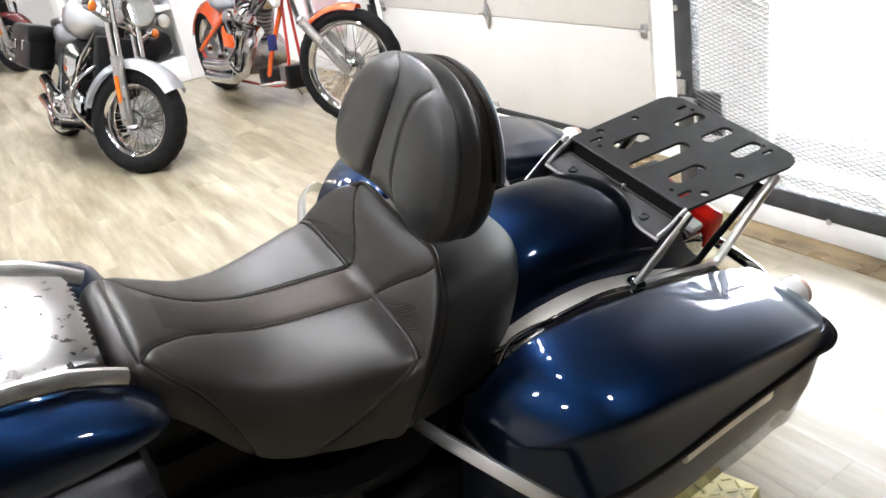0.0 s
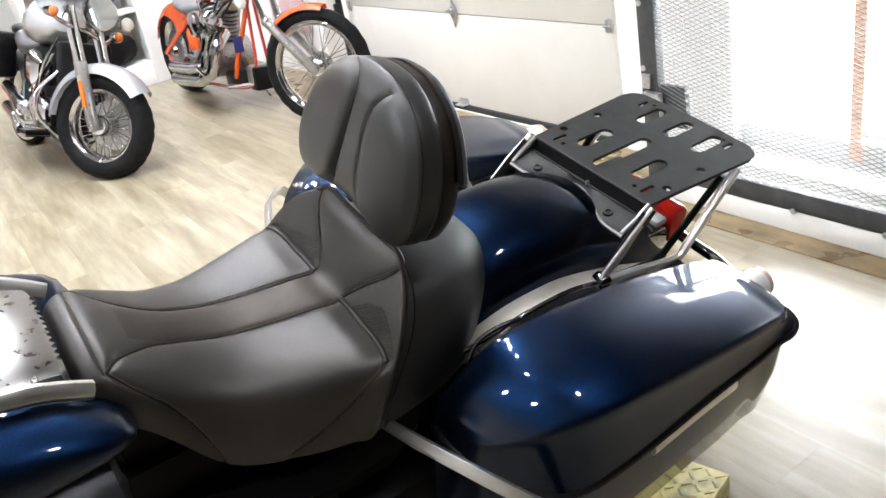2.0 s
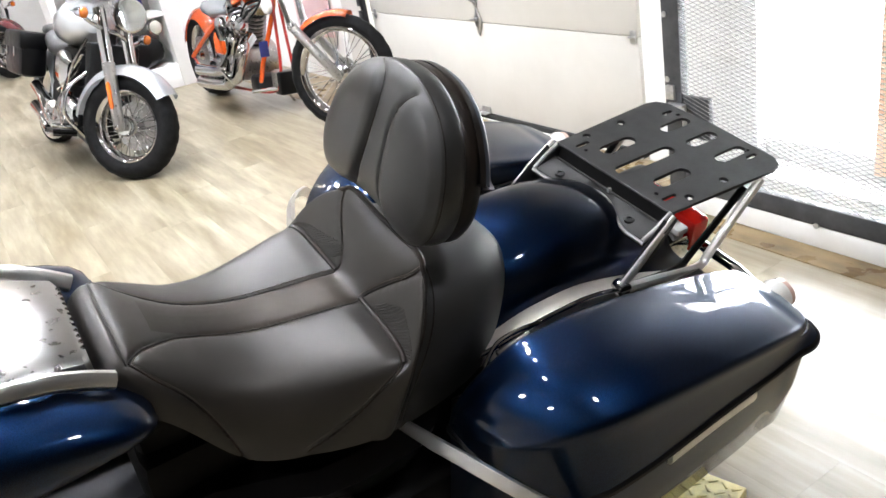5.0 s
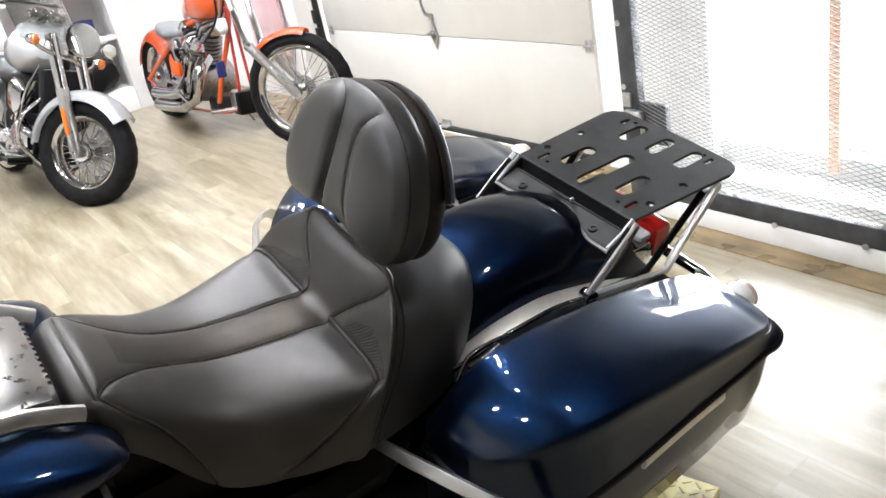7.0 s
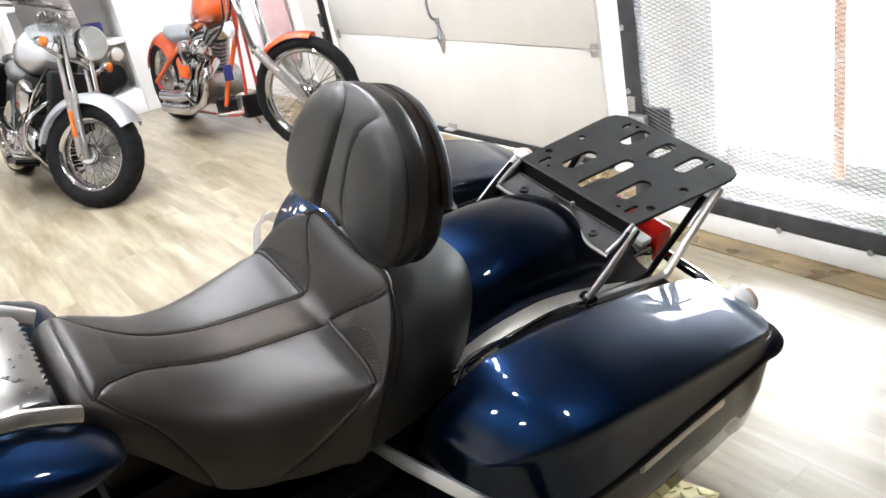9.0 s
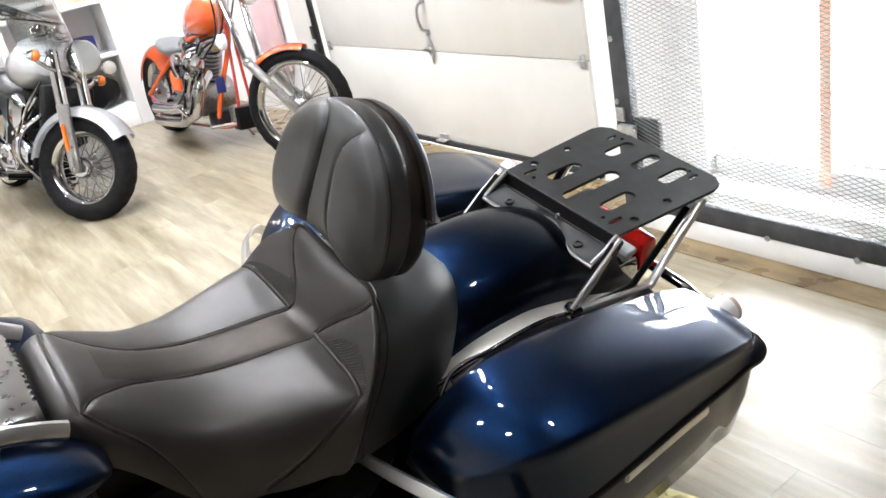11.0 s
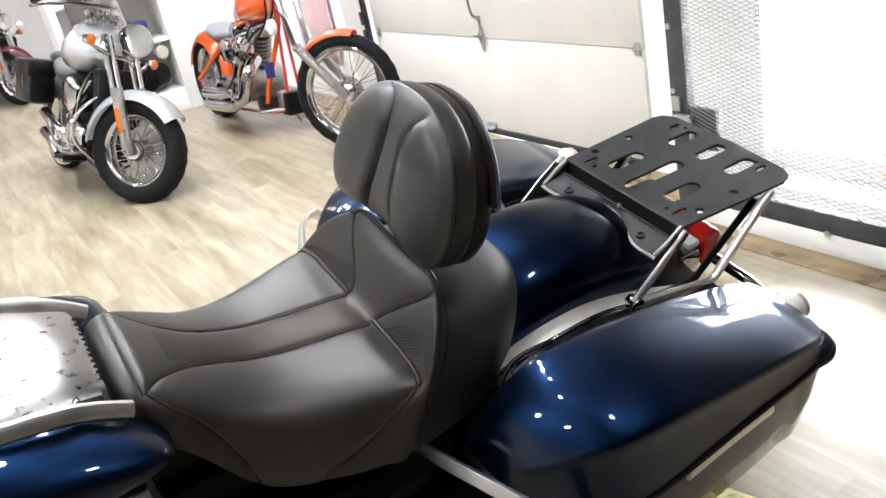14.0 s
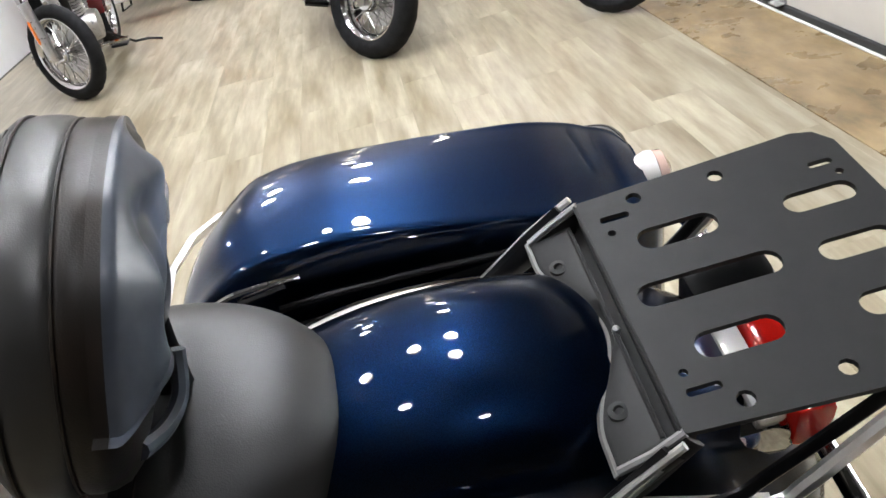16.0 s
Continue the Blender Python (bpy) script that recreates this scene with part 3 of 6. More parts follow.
# Near lamps follow the bike's highlights; outer rows are added to light the room.
# lamps as y, power, places along x
LAMP_ROWS = [(-0.75, 210, (-9.0, -7.0, -5.0, -3.2, -1.8)),
             (-1.6, 120, (-8.4, -6.6, -4.8, -2.85, -1.9, -0.95)),
             (-1.45, 165, (-0.32, 0.62)), (-1.45, 110, (1.76,)), (-1.45, 55, (2.18,)),
             (-1.2, 60, (4.2,)), (-1.93, 55, (1.87,)), (-2.2, 45, (3.1,)),
             (-2.6, 130, (-0.02, 0.48)), (-2.6, 55, (2.08,)),
             (-2.85, 150, (-7.5, -5.7, -3.9, -2.2, -0.9)),
             (-3.75, 70, (3.15, 4.1)),
             (-4.1, 205, (-6.5, -4.0, -1.5, 1.0))]
for ly, watts, places in LAMP_ROWS:
    for lx in places:
        ceiling_light(lx, ly, watts)

# ---- the dark blue touring motorcycle ----
BIKE = Matrix.Translation((2.827, -1.552, 0.821)) @ pose(0, 0, 0, 0, 0, 89.1) @ pose(0, 0, 0, 16.9, 0, 0)
bike = thing("touring_motorcycle", BIKE, "dark blue touring motorcycle leaning on its stand, black leather solo seat", "motorcycle")

# seat shell: station, middle height, shoulder y and z, lower edge y and z
SEAT = [(-0.990, 0.085, 0.050, 0.080, 0.066, 0.048), (-0.983, 0.112, 0.060, 0.101, 0.080, 0.052), (-0.970, 0.129, 0.074, 0.115, 0.096, 0.052), (-0.945, 0.135, 0.090, 0.119, 0.114, 0.046),
        (-0.92, 0.119, 0.100, 0.101, 0.127, 0.028), (-0.90, 0.103, 0.106, 0.083, 0.138, 0.004), (-0.875, 0.087, 0.113, 0.062, 0.147, -0.036), (-0.85, 0.071, 0.119, 0.042, 0.156, -0.068),
        (-0.80, 0.047, 0.134, 0.019, 0.172, -0.088), (-0.76, 0.034, 0.146, 0.011, 0.184, -0.094), (-0.72, 0.026, 0.158, 0.009, 0.194, -0.098), (-0.68, 0.019, 0.170, 0.009, 0.201, -0.101), (-0.64, 0.013, 0.184, 0.009, 0.206, -0.104), (-0.60, 0.008, 0.195, 0.011, 0.206, -0.104),
        (-0.58, 0.030, 0.186, 0.034, 0.203, -0.103), (-0.56, 0.062, 0.168, 0.062, 0.199, -0.102), (-0.54, 0.087, 0.142, 0.085, 0.195, -0.099), (-0.525, 0.097, 0.117, 0.098, 0.191, -0.096)]


def seat_point(x, v):
    """A place on the seat; v runs from -1 at the left lower edge to 1."""
    zc, ys, zs, yb, zb = interp(SEAT, x)
    inner = 0.036 * min(1.0, ys / 0.11)
    table = [(-0.2, -inner, zc - 0.0005), (0.0, 0.0, zc), (0.2, inner, zc - 0.0005), (0.45, inner + 0.52 * (ys - inner), 0.5 * (zc + zs) + 0.002),
             (0.7, ys, zs), (0.86, ys + 0.74 * (yb - ys) + 0.003, zs - 0.33 * (zs - zb)), (1.0, yb, zb)]
    y, z = interp(table, abs(v))
    back = -0.527 - 0.108 * max(0.0, (abs(v) - 0.6) / 0.4) ** 2
    if x > -0.68:
        x = -0.68 + (x + 0.68) * (back + 0.68) / 0.155
    return Vector((x, math.copysign(y, v), z))


def seat_place(x, y):
    """The station and v of the place that lies at x and y."""
    x0 = x
    for _ in range(4):
        lo, hi = 0.0, 0.8
        for _ in range(18):
            mid = 0.5 * (lo + hi)
            if seat_point(x0, mid).y < abs(y):
                lo = mid
            else:
                hi = mid
        x0 += x - seat_point(x0, lo).x
    return x0, math.copysign(lo, y)


# seams, as stations and v, on both sides
SEAMS = []
for s in (-1, 1):
    centre = [seat_place(x, s * y) for x, y in ((-0.940, 0.090), (-0.918, 0.068), (-0.885, 0.048), (-0.85, 0.038))] + [(x, s * 0.2) for x in (-0.80, -0.74, -0.67, -0.601)]
    SEAMS.append(("piping", centre, 0.0019, 0.6))
    SEAMS.append(("ridge", [(-0.601, s * 0.2), (-0.602, s * 0.36), (-0.604, s * 0.54), (-0.607, s * 0.69)], 0.0044, 0.0))
    SEAMS.append(("piping", [(-0.601, s * 0.2), (-0.590, s * 0.22), (-0.570, s * 0.33), (-0.548, s * 0.50), (-0.530, s * 0.64)], 0.0017, -0.6))
    nose = [seat_place(x, s * y) for x, y in ((-0.940, 0.090), (-0.918, 0.110), (-0.895, 0.128))]
    SEAMS.append(("piping", nose + [(-0.877, s * 0.86), (-0.862, s * 0.93), (-0.852, s * 0.995)], 0.0016, -0.7))
    SEAMS.append(("piping", [(-0.607, s * 0.69), (-0.630, s * 0.77), (-0.668, s * 0.85), (-0.715, s * 0.92), (-0.770, s * 0.99)], 0.0016, -0.7))
SEAMS.append(("piping", [(-0.944, 0.7 * k) for k in (-1, -0.75, -0.5, -0.25, 0, 0.25, 0.5, 0.75, 1)], 0.0015, 0.0))
SEAMS.append(("piping", [(-0.982, 0.86 * k) for k in (-1, -0.5, 0, 0.5, 1)], 0.0026, 0.0))
LINES = [[(p.x, p.y) for p in smooth_path([(a, b, 0) for a, b in path], 20)] for _, path, _, _ in SEAMS]
NX, NV = 190, 80
stations = [-0.99 + 0.465 * k / NX for k in range(NX + 1)]
shares = [k / NV for k in range(-NV, NV + 1)]
base = np.array([[seat_point(x, v) for v in shares] for x in stations])
for axis, rounds in ((1, 105), (0, 14)):
    for _ in range(rounds):
        soft = base.copy()
        if axis:
            soft[:, 1:-1] = 0.25 * base[:, :-2] + 0.5 * base[:, 1:-1] + 0.25 * base[:, 2:]
        else:
            soft[1:-1] = 0.25 * base[:-2] + 0.5 * base[1:-1] + 0.25 * base[2:]
        base = soft
cloud = np.array([base[min(NX, max(0, round((x + 0.99) / 0.465 * NX))), min(2 * NV, max(0, round((v + 1) * NV)))] for line in LINES for x, v in line])
du, dv = np.gradient(base, axis=0), np.gradient(base, axis=1)
out = np.cross(dv, du)
out /= np.linalg.norm(out, axis=2, keepdims=True) + 1e-9
if out[NX // 2, NV, 2] < 0:
    out = -out
flat_base = base.reshape(-1, 3)
near = np.concatenate([np.min(np.linalg.norm(chunk[:, None, :] - cloud[None, :, :], axis=2), axis=1) for chunk in np.array_split(flat_base, 60)]).reshape(base.shape[:2])
puff = 0.0042 * (1 - np.exp(-near / 0.016)) - 0.0016 * np.exp(-(near / 0.0034) ** 2) - 0.0015
skin = base + out * puff[:, :, None]


def on_seat(x, v, lift=0.0):
    """A place on the stuffed skin, by station and v."""
    i, j = (x + 0.99) / 0.465 * NX, (v + 1) * NV
    i, j = min(max(i, 0), NX - 1e-6), min(max(j, 0), 2 * NV - 1e-6)
    a, b = int(i), int(j)
    f, g = i - a, j - b
    p = (skin[a, b] * (1 - f) + skin[a + 1, b] * f) * (1 - g) + (skin[a, b + 1] * (1 - f) + skin[a + 1, b + 1] * f) * g
    return Vector(p + out[a, b] * lift)


def skin_piece(wanted):
    """The cells of the skin for which wanted(station, share) holds, as one mesh."""
    bm = bmesh.new()
    made = {}

    def vert(i, j):
        if (i, j) not in made:
            made[(i, j)] = bm.verts.new(skin[i, j])
        return made[(i, j)]

    for i in range(NX):
        for j in range(2 * NV):
            if wanted(0.5 * (stations[i] + stations[i + 1]), 0.5 * (shares[j] + shares[j + 1])):
                bm.faces.new((vert(i, j), vert(i, j + 1), vert(i + 1, j + 1), vert(i + 1, j)))
    return bm


def in_strip(x, v):
    return abs(v) < 0.2 and -0.90 < x < -0.603


bm = skin_piece(lambda x, v: not in_strip(x, v))
seat = part("seat", bm, LEATHER_SEAT, bike, "black leather bucket seat with stitched panels")
part("front_end", grid_mesh(bmesh.new(), [[Vector(p) for p in skin[0]], [Vector((p[0] + 0.004, p[1] * 0.5, 0.06 + (p[2] - 0.06) * 0.5)) for p in skin[0]]]), LEATHER_SEAT, seat)
part("back_end", grid_mesh(bmesh.new(), [[Vector(p) for p in skin[-1]], [Vector((p[0] + 0.012, p[1] * 0.9, p[2] - 0.012)) for p in skin[-1]]]), LEATHER_SEAT, seat)
part("middle_strip", skin_piece(in_strip), LEATHER_TAN, seat, "leather middle strip with a brown sheen put into its colour")
for (name, path, r, stitch), line in zip(SEAMS, LINES):
    dense = smooth_path([(a, b, 0) for a, b in line], 2)
    part(name, tubed([on_seat(p.x, p.y, 0.0012 if name == "ridge" else 0.0004) for p in dense], r, 8), LEATHER_WORN if name == "ridge" else PIPING, seat)
    if stitch:
        side = math.copysign(0.024, stitch) * (1 if sum(v for _, v in path) > 0 else -1)
        run = [on_seat(p.x, min(0.995, max(-0.995, p.y + side)), 0.0002) for p in smooth_path([(a, b, 0) for a, b in line], 4)]
        bm = bmesh.new()
        for k in range(0, len(run) - 2, 3):
            tube(bm, [run[k], run[k + 1], run[k + 2]], 0.00075, 4)
        tagged(part("stitching", bm, STITCH, seat, "fine brown-grey thread"), kind="stuff")
# ribbed inserts behind the cross ridges
for s in (-1, 1):
    for k in range(20):
        t = (k + 0.5) / 20
        v = s * (0.29 + 0.40 * t)
        x0 = -0.596 - 0.005 * t
        x1 = x0 + 0.005 + 0.022 * (1 - t) * min(1.0, 0.35 + 3 * t)
        turn = -6.2 if s < 0 else -5.0
        part("rib", tubed([on_seat(x0 + (x1 - x0) * q, v + turn * (x1 - x0) * q, 0.0003) for q in (0, 0.33, 0.67, 1)], 0.0010, 6), LEATHER_SEAT, seat)
welt = [on_seat(-0.5252, v, 0.001) for v in [-1 + k / 40 for k in range(81)]]
part("welt", tubed(welt, 0.0042, 8), PIPING, seat, "round leather welt along the back edge")

# rear pad
rows = []
for k in range(19):
    t = k / 18
    x = -0.53 + 0.205 * t
    w = 0.184 * math.sqrt(max(0.0, 1 - t ** 2.4)) + 0.002
    top = 0.070 - 0.035 * t - 0.055 * t ** 6
    low = -0.13
    row = []
    for j in range(33):
        a = (-1 + 2 * j / 32) * math.pi / 2
        s, c = math.sin(a), max(0, math.cos(a))
        v = abs(-1 + 2 * j / 32)
        row.append(Vector((x - 0.13 * v * v * (1 - t * 0.9), w * math.copysign(abs(s) ** 0.7, s), low + (top - low) * c ** 0.6)))
    rows.append(row)
rear_pad = part("rear_pad", grid_mesh(bmesh.new(), rows), LEATHER_PLAIN, bike, "smooth black leather rear seat pad")
for k in (1, 2):
    part("piping", tubed([p + Vector((0, 0, 0.0006)) for p in rows[k]], 0.0012, 6), PIPING, rear_pad)

# backrest: a wide cushion with a rounded top; half outline as (y, height)
BACK_AT, BACK_UP, BACK_OUT = Vector((-0.543, 0.010, 0.144)), Vector((0.339, 0, 0.941)), Vector((-0.941, 0, 0.339))
PAD = [(0.021, 0.0005), (0.0573, -0.0043), (0.0907, -0.011), (0.1222, -0.0091), (0.1432, 0.0052), (0.1547, 0.032), (0.1557, 0.0606), (0.149, 0.094), (0.1356, 0.1265), (0.1146, 0.1561), (0.084, 0.1809), (0.0458, 0.1972), (0.0153, 0.202)]
PAD_MID = 0.095
# half width of the sunken middle channel, by height
CHANNEL = [(-0.016, 0.088), (-0.006, 0.070), (0.008, 0.048), (0.03, 0.034), (0.06, 0.026), (0.10, 0.022), (0.14, 0.021), (0.165, 0.026), (0.182, 0.037), (0.192, 0.053), (0.200, 0.080)]


def pad_place(depth, y, h):
    return BACK_AT + Vector((0, y, 0)) + BACK_UP * h + BACK_OUT * depth


def pad_loop(scale, n=6):
    """The closed outline of the cushion, shrunk about its middle, as (y, height)."""
    loop = PAD + [(-y, h) for y, h in reversed(PAD)]
    return [(p.x, p.y) for p in smooth_path([(y * scale, PAD_MID + (h - PAD_MID) * scale, 0) for y, h in loop], n, closed=True)]


def pad_rise(y, h, share):
    """How far the face stands out: a soft crown, two lobes and a sunken channel."""
    crown = 0.006 + 0.021 * (1 - share ** 3.2)
    q = abs(y + 0.015) - interp(CHANNEL, h)[0]
    t = min(1.0, max(0.0, q / 0.020))
    fade = min(1.0, (1 - share) / 0.10)
    return crown + fade * (0.0065 * math.sin(t * math.pi / 2) - 0.0035 * math.exp(-(q / 0.0036) ** 2))


def pad_ring(scale, depth, n=6):
    return [pad_place(depth, y, h) for y, h in pad_loop(scale, n)]


rows = [pad_ring(0.985, -0.0005), pad_ring(1.0, 0.002)]
STEPS = 58
for k in range(STEPS):
    share = 0.995 * (1 - k / STEPS) ** 0.9
    edge = math.sqrt(max(0.0, 1 - share ** 9))
    rows.append([pad_place(0.003 + edge * pad_rise(y, h, share), y, h) for y, h in pad_loop(share)])
backrest = part("backrest", grid_mesh(bmesh.new(), rows, wrap=True, caps=True), LEATHER, bike, "padded black leather rider backrest with stitched channels")
part("side_band", grid_mesh(bmesh.new(), [pad_ring(sc, d) for sc, d in ((0.985, 0.0), (0.996, -0.004), (1.006, -0.012), (1.008, -0.020), (1.004, -0.028), (0.992, -0.034), (0.975, -0.036))], wrap=True, caps=True), LEATHER, backrest, "black leather side band")
part("back_shell", grid_mesh(bmesh.new(), [pad_ring(sc, d) for sc, d in ((0.975, -0.0365), (0.988, -0.040), (0.992, -0.048), (0.980, -0.058), (0.950, -0.068), (0.88, -0.076), (0.70, -0.082), (0.3, -0.084))], wrap=True, caps=True), LEATHER_WORN, backrest, "brown-tinged black leather back half")
for sc, dep, r in ((0.995, 0.0005, 0.0014), (0.981, -0.0358, 0.0016)):
    part("piping", tubed(pad_ring(sc, dep, 5), r, 6, closed=True), PIPING, backrest)


def pad_share(y, h):
    """How far out a place on the face lies: 0 at the middle, 1 at the outline."""
    lo, hi = 0.0, 1.2
    for _ in range(18):
        mid = 0.5 * (lo + hi)
        loop = pad_loop(max(mid, 0.02), 3)
        wind = sum((1 if y1 > h else -1) for (x1, y1), (x2, y2) in zip(loop, loop[1:] + loop[:1]) if (y1 > h) != (y2 > h) and y < (x2 - x1) * (h - y1) / (y2 - y1) + x1)
        if wind:
            hi = mid
        else:
            lo = mid
    return lo


for s in (-1, 1):
    run = []
    for k in range(45):
        h = -0.012 + 0.207 * k / 44
        y = -0.015 + s * interp(CHANNEL, h)[0]
        share = pad_share(y, h)
        if share < 0.985:
            run.append(pad_place(0.003 + math.sqrt(max(0.0, 1 - share ** 9)) * pad_rise(y, h, share) + 0.0004, y, h))
    part("stitched_seam", tubed(run, 0.0013, 6), PIPING, backrest)
# loose pouch drawn over the back, open at its lower edge
rows = []
for k in range(31):
    u = k / 30
    sc = 1.0 - 0.9 * max(0.0, u - 0.14) ** 1.25
    dep = -0.056 - 0.012 * min(1, u / 0.14) - 0.030 * math.sin(min(1, max(0, u - 0.08) * 1.5) * math.pi / 2)
    row = []
    for y, h in pad_loop(sc, 5):
        fold = math.exp(-((y - 0.05 + 0.5 * (h - 0.15)) / 0.016) ** 2) - 0.9 * math.exp(-((y + 0.005 + 0.3 * (h - 0.15)) / 0.022) ** 2)
        fold += 0.9 * math.exp(-((y + 0.085 - 0.35 * (h - 0.13)) / 0.014) ** 2) - 0.7 * math.exp(-((y + 0.055 - 0.3 * (h - 0.12)) / 0.012) ** 2) + 0.35 * math.sin(h * 70 + y * 45)
        deep = 0.0070 * fold * min(1, max(0, u - 0.26) / 0.25)
        low = 0.104 - 0.006 * (abs(y) / 0.16) ** 2 + 0.004 * math.sin(y * 60)
        flare = 1 + 0.05 * min(1, max(0, (0.15 - h) / 0.07))
        far = min(1.0, max(0.0, (y + 0.25 * (h - 0.1) - 0.01) / 0.10))
        row.append(pad_place(dep - deep + 0.026 * far * far * min(1, max(0, u - 0.10) / 0.3), y * flare, max(h, low)))
    rows.append(row)
part("cover_rim", grid_mesh(bmesh.new(), rows[:4], wrap=True), LEATHER_WORN, backrest, "brown-tinged leather rim of the pouch")
part("rear_cover", grid_mesh(bmesh.new(), rows[3:], wrap=True, caps=True), VINYL, backrest, "creased grey-blue vinyl pouch on the backrest")
bm = bmesh.new()
tube(bm, [pad_place(-0.060, 0, 0.09), pad_place(-0.072, 0, 0.0), pad_place(-0.085, 0, -0.07), pad_place(-0.07, 0, -0.13)], 0.024, 12, flat=0.5, up=(0, 1, 0))
part("bracket", bm, BLACK, backrest, "black backrest bracket")
part("strap", tubed(smooth_path([pad_place(-0.098, -0.03, 0.03), pad_place(-0.099, -0.055, 0.0), pad_place(-0.090, -0.09, 0.006), pad_place(-0.076, -0.128, 0.035)], 5), 0.0075, 8), VINYL, backrest, "grey vinyl tie strap")

# rear fender over the wheel
AXLE = Vector((-0.27, 0, -0.43))
rows = []
for k in range(41):
    a = radians(118 - 4.1 * k)
    row = []
    for j in range(25):
        v = -1 + 2 * j / 24
        s = math.sin(v * math.pi / 2)
        c = max(0, math.cos(v * math.pi / 2))
        w = 0.128 + 0.004 * math.sin(a)
        r = 0.442 - 0.13 * (1 - c ** 0.6)
        row.append(AXLE + Vector((r * math.cos(a), w * math.copysign(abs(s) ** 0.85, s), r * math.sin(a))))
    rows.append(row)
bm = grid_mesh(bmesh.new(), rows)
bmesh.ops.solidify(bm, geom=bm.faces[:], thickness=0.004)
part("rear_fender", bm, BLUE, bike, "glossy dark blue rear fender")

# wheel under it
rear_wheel = part("rear_wheel", lathe([(0.03, -0.05), (0.2, -0.045), (0.205, -0.06), (0.215, -0.06), (0.215, 0.06), (0.205, 0.06), (0.2, 0.045), (0.03, 0.05)], 40, "y", Matrix.Translation(AXLE)), IRON, bike)
part("tyre", lathe([(0.212, -0.06), (0.25, -0.085), (0.30, -0.085), (0.33, -0.06), (0.338, 0), (0.33, 0.06), (0.30, 0.085), (0.25, 0.085), (0.212, 0.06)], 48, "y", Matrix.Translation(AXLE)), RUBBER, rear_wheel, "black rear tyre")

# saddlebags: x, seam height, inner edge height, crease height, crease y, inner y, seam y
BAG = [(-0.556, -0.148, -0.137, -0.139, 0.252, 0.214, 0.262), (-0.551, -0.149, -0.113, -0.119, 0.284, 0.212, 0.300), (-0.541, -0.150, -0.094, -0.105, 0.318, 0.212, 0.338),
       (-0.515, -0.152, -0.065, -0.083, 0.35, 0.213, 0.377), (-0.48, -0.153, -0.041, -0.063, 0.376, 0.214, 0.414), (-0.45, -0.153, -0.0265, -0.050, 0.391, 0.215, 0.426),
       (-0.437, -0.153, -0.0238, -0.0462, 0.397, 0.2155, 0.428), (-0.425, -0.153, -0.0215, -0.0435, 0.401, 0.216, 0.430), (-0.38, -0.152, -0.021, -0.042, 0.408, 0.217, 0.431),
       (-0.33, -0.151, -0.0225, -0.045, 0.41, 0.217, 0.430), (-0.27, -0.149, -0.0325, -0.053, 0.411, 0.217, 0.427), (-0.2, -0.146, -0.0478, -0.0625, 0.411, 0.217, 0.423),
       (-0.13, -0.143, -0.0655, -0.0735, 0.41, 0.217, 0.420), (-0.06, -0.140, -0.0845, -0.0860, 0.408, 0.218, 0.418), (0.0, -0.137, -0.1035, -0.104, 0.402, 0.219, 0.414),
       (0.024, -0.136, -0.1135, -0.1145, 0.397, 0.221, 0.416), (0.042, -0.135, -0.117, -0.119, 0.390, 0.225, 0.412), (0.058, -0.134, -0.123, -0.124, 0.376, 0.230, 0.401),
       (0.067, -0.134, -0.1265, -0.127, 0.355, 0.242, 0.379)]
BAG_X0, BAG_X1 = -0.556, 0.067


def bag_section(x, side, drop):
    zs, zi, zr, yr, yi, yo = interp(BAG, x)
    w, h = yr - yi, zi - zs
    if drop is None:
        prof = [(yi, zs), (yi - 0.003, zs + h * 0.45), (yi - 0.001, zi - h * 0.10), (yi + 0.005, zi - h * 0.01), (yi + w * 0.12, zi + h * 0.015)]
        nose = min(1.0, max(0.0, (-0.425 - x) / 0.05))
        crown, power = 0.005 + 0.009 * nose, 3.6 - 2.0 * nose
        deck = lambda q: zi + (zr - zi) * q ** power + crown * math.sin(q * math.pi)
        prof += [(yi + w * q, deck(q)) for q in (0.3, 0.5, 0.7, 0.82)]
        prof += [(yr - w * 0.07, deck(0.93)), (yr - 0.004, zr + 0.001), (yr + 0.0005, zr - 0.007), (0.85 * yr + 0.15 * yo, zr + (zs - zr) * 0.3), (0.62 * yr + 0.38 * yo, zr + (zs - zr) * 0.55), (0.3 * yr + 0.7 * yo, zr + (zs - zr) * 0.8), (yo, zs)]
    else:
        yo -= 0.010
        ym = 0.5 * (yi + yo)
        prof = [(yi, zs), (yo - 0.006, zs), (ym + (yo - ym) * 0.995, zs - drop * 0.45), (ym + (yo - ym) * 0.93, zs - drop * 0.88), (ym + (yo - ym) * 0.7, zs - drop), (yi + 0.02, zs - drop), (yi, zs - drop * 0.9)]
    return [Vector((x, side * y, z)) for y, z in prof]


def fine(prof, n=3):
    return smooth_path(prof, n)


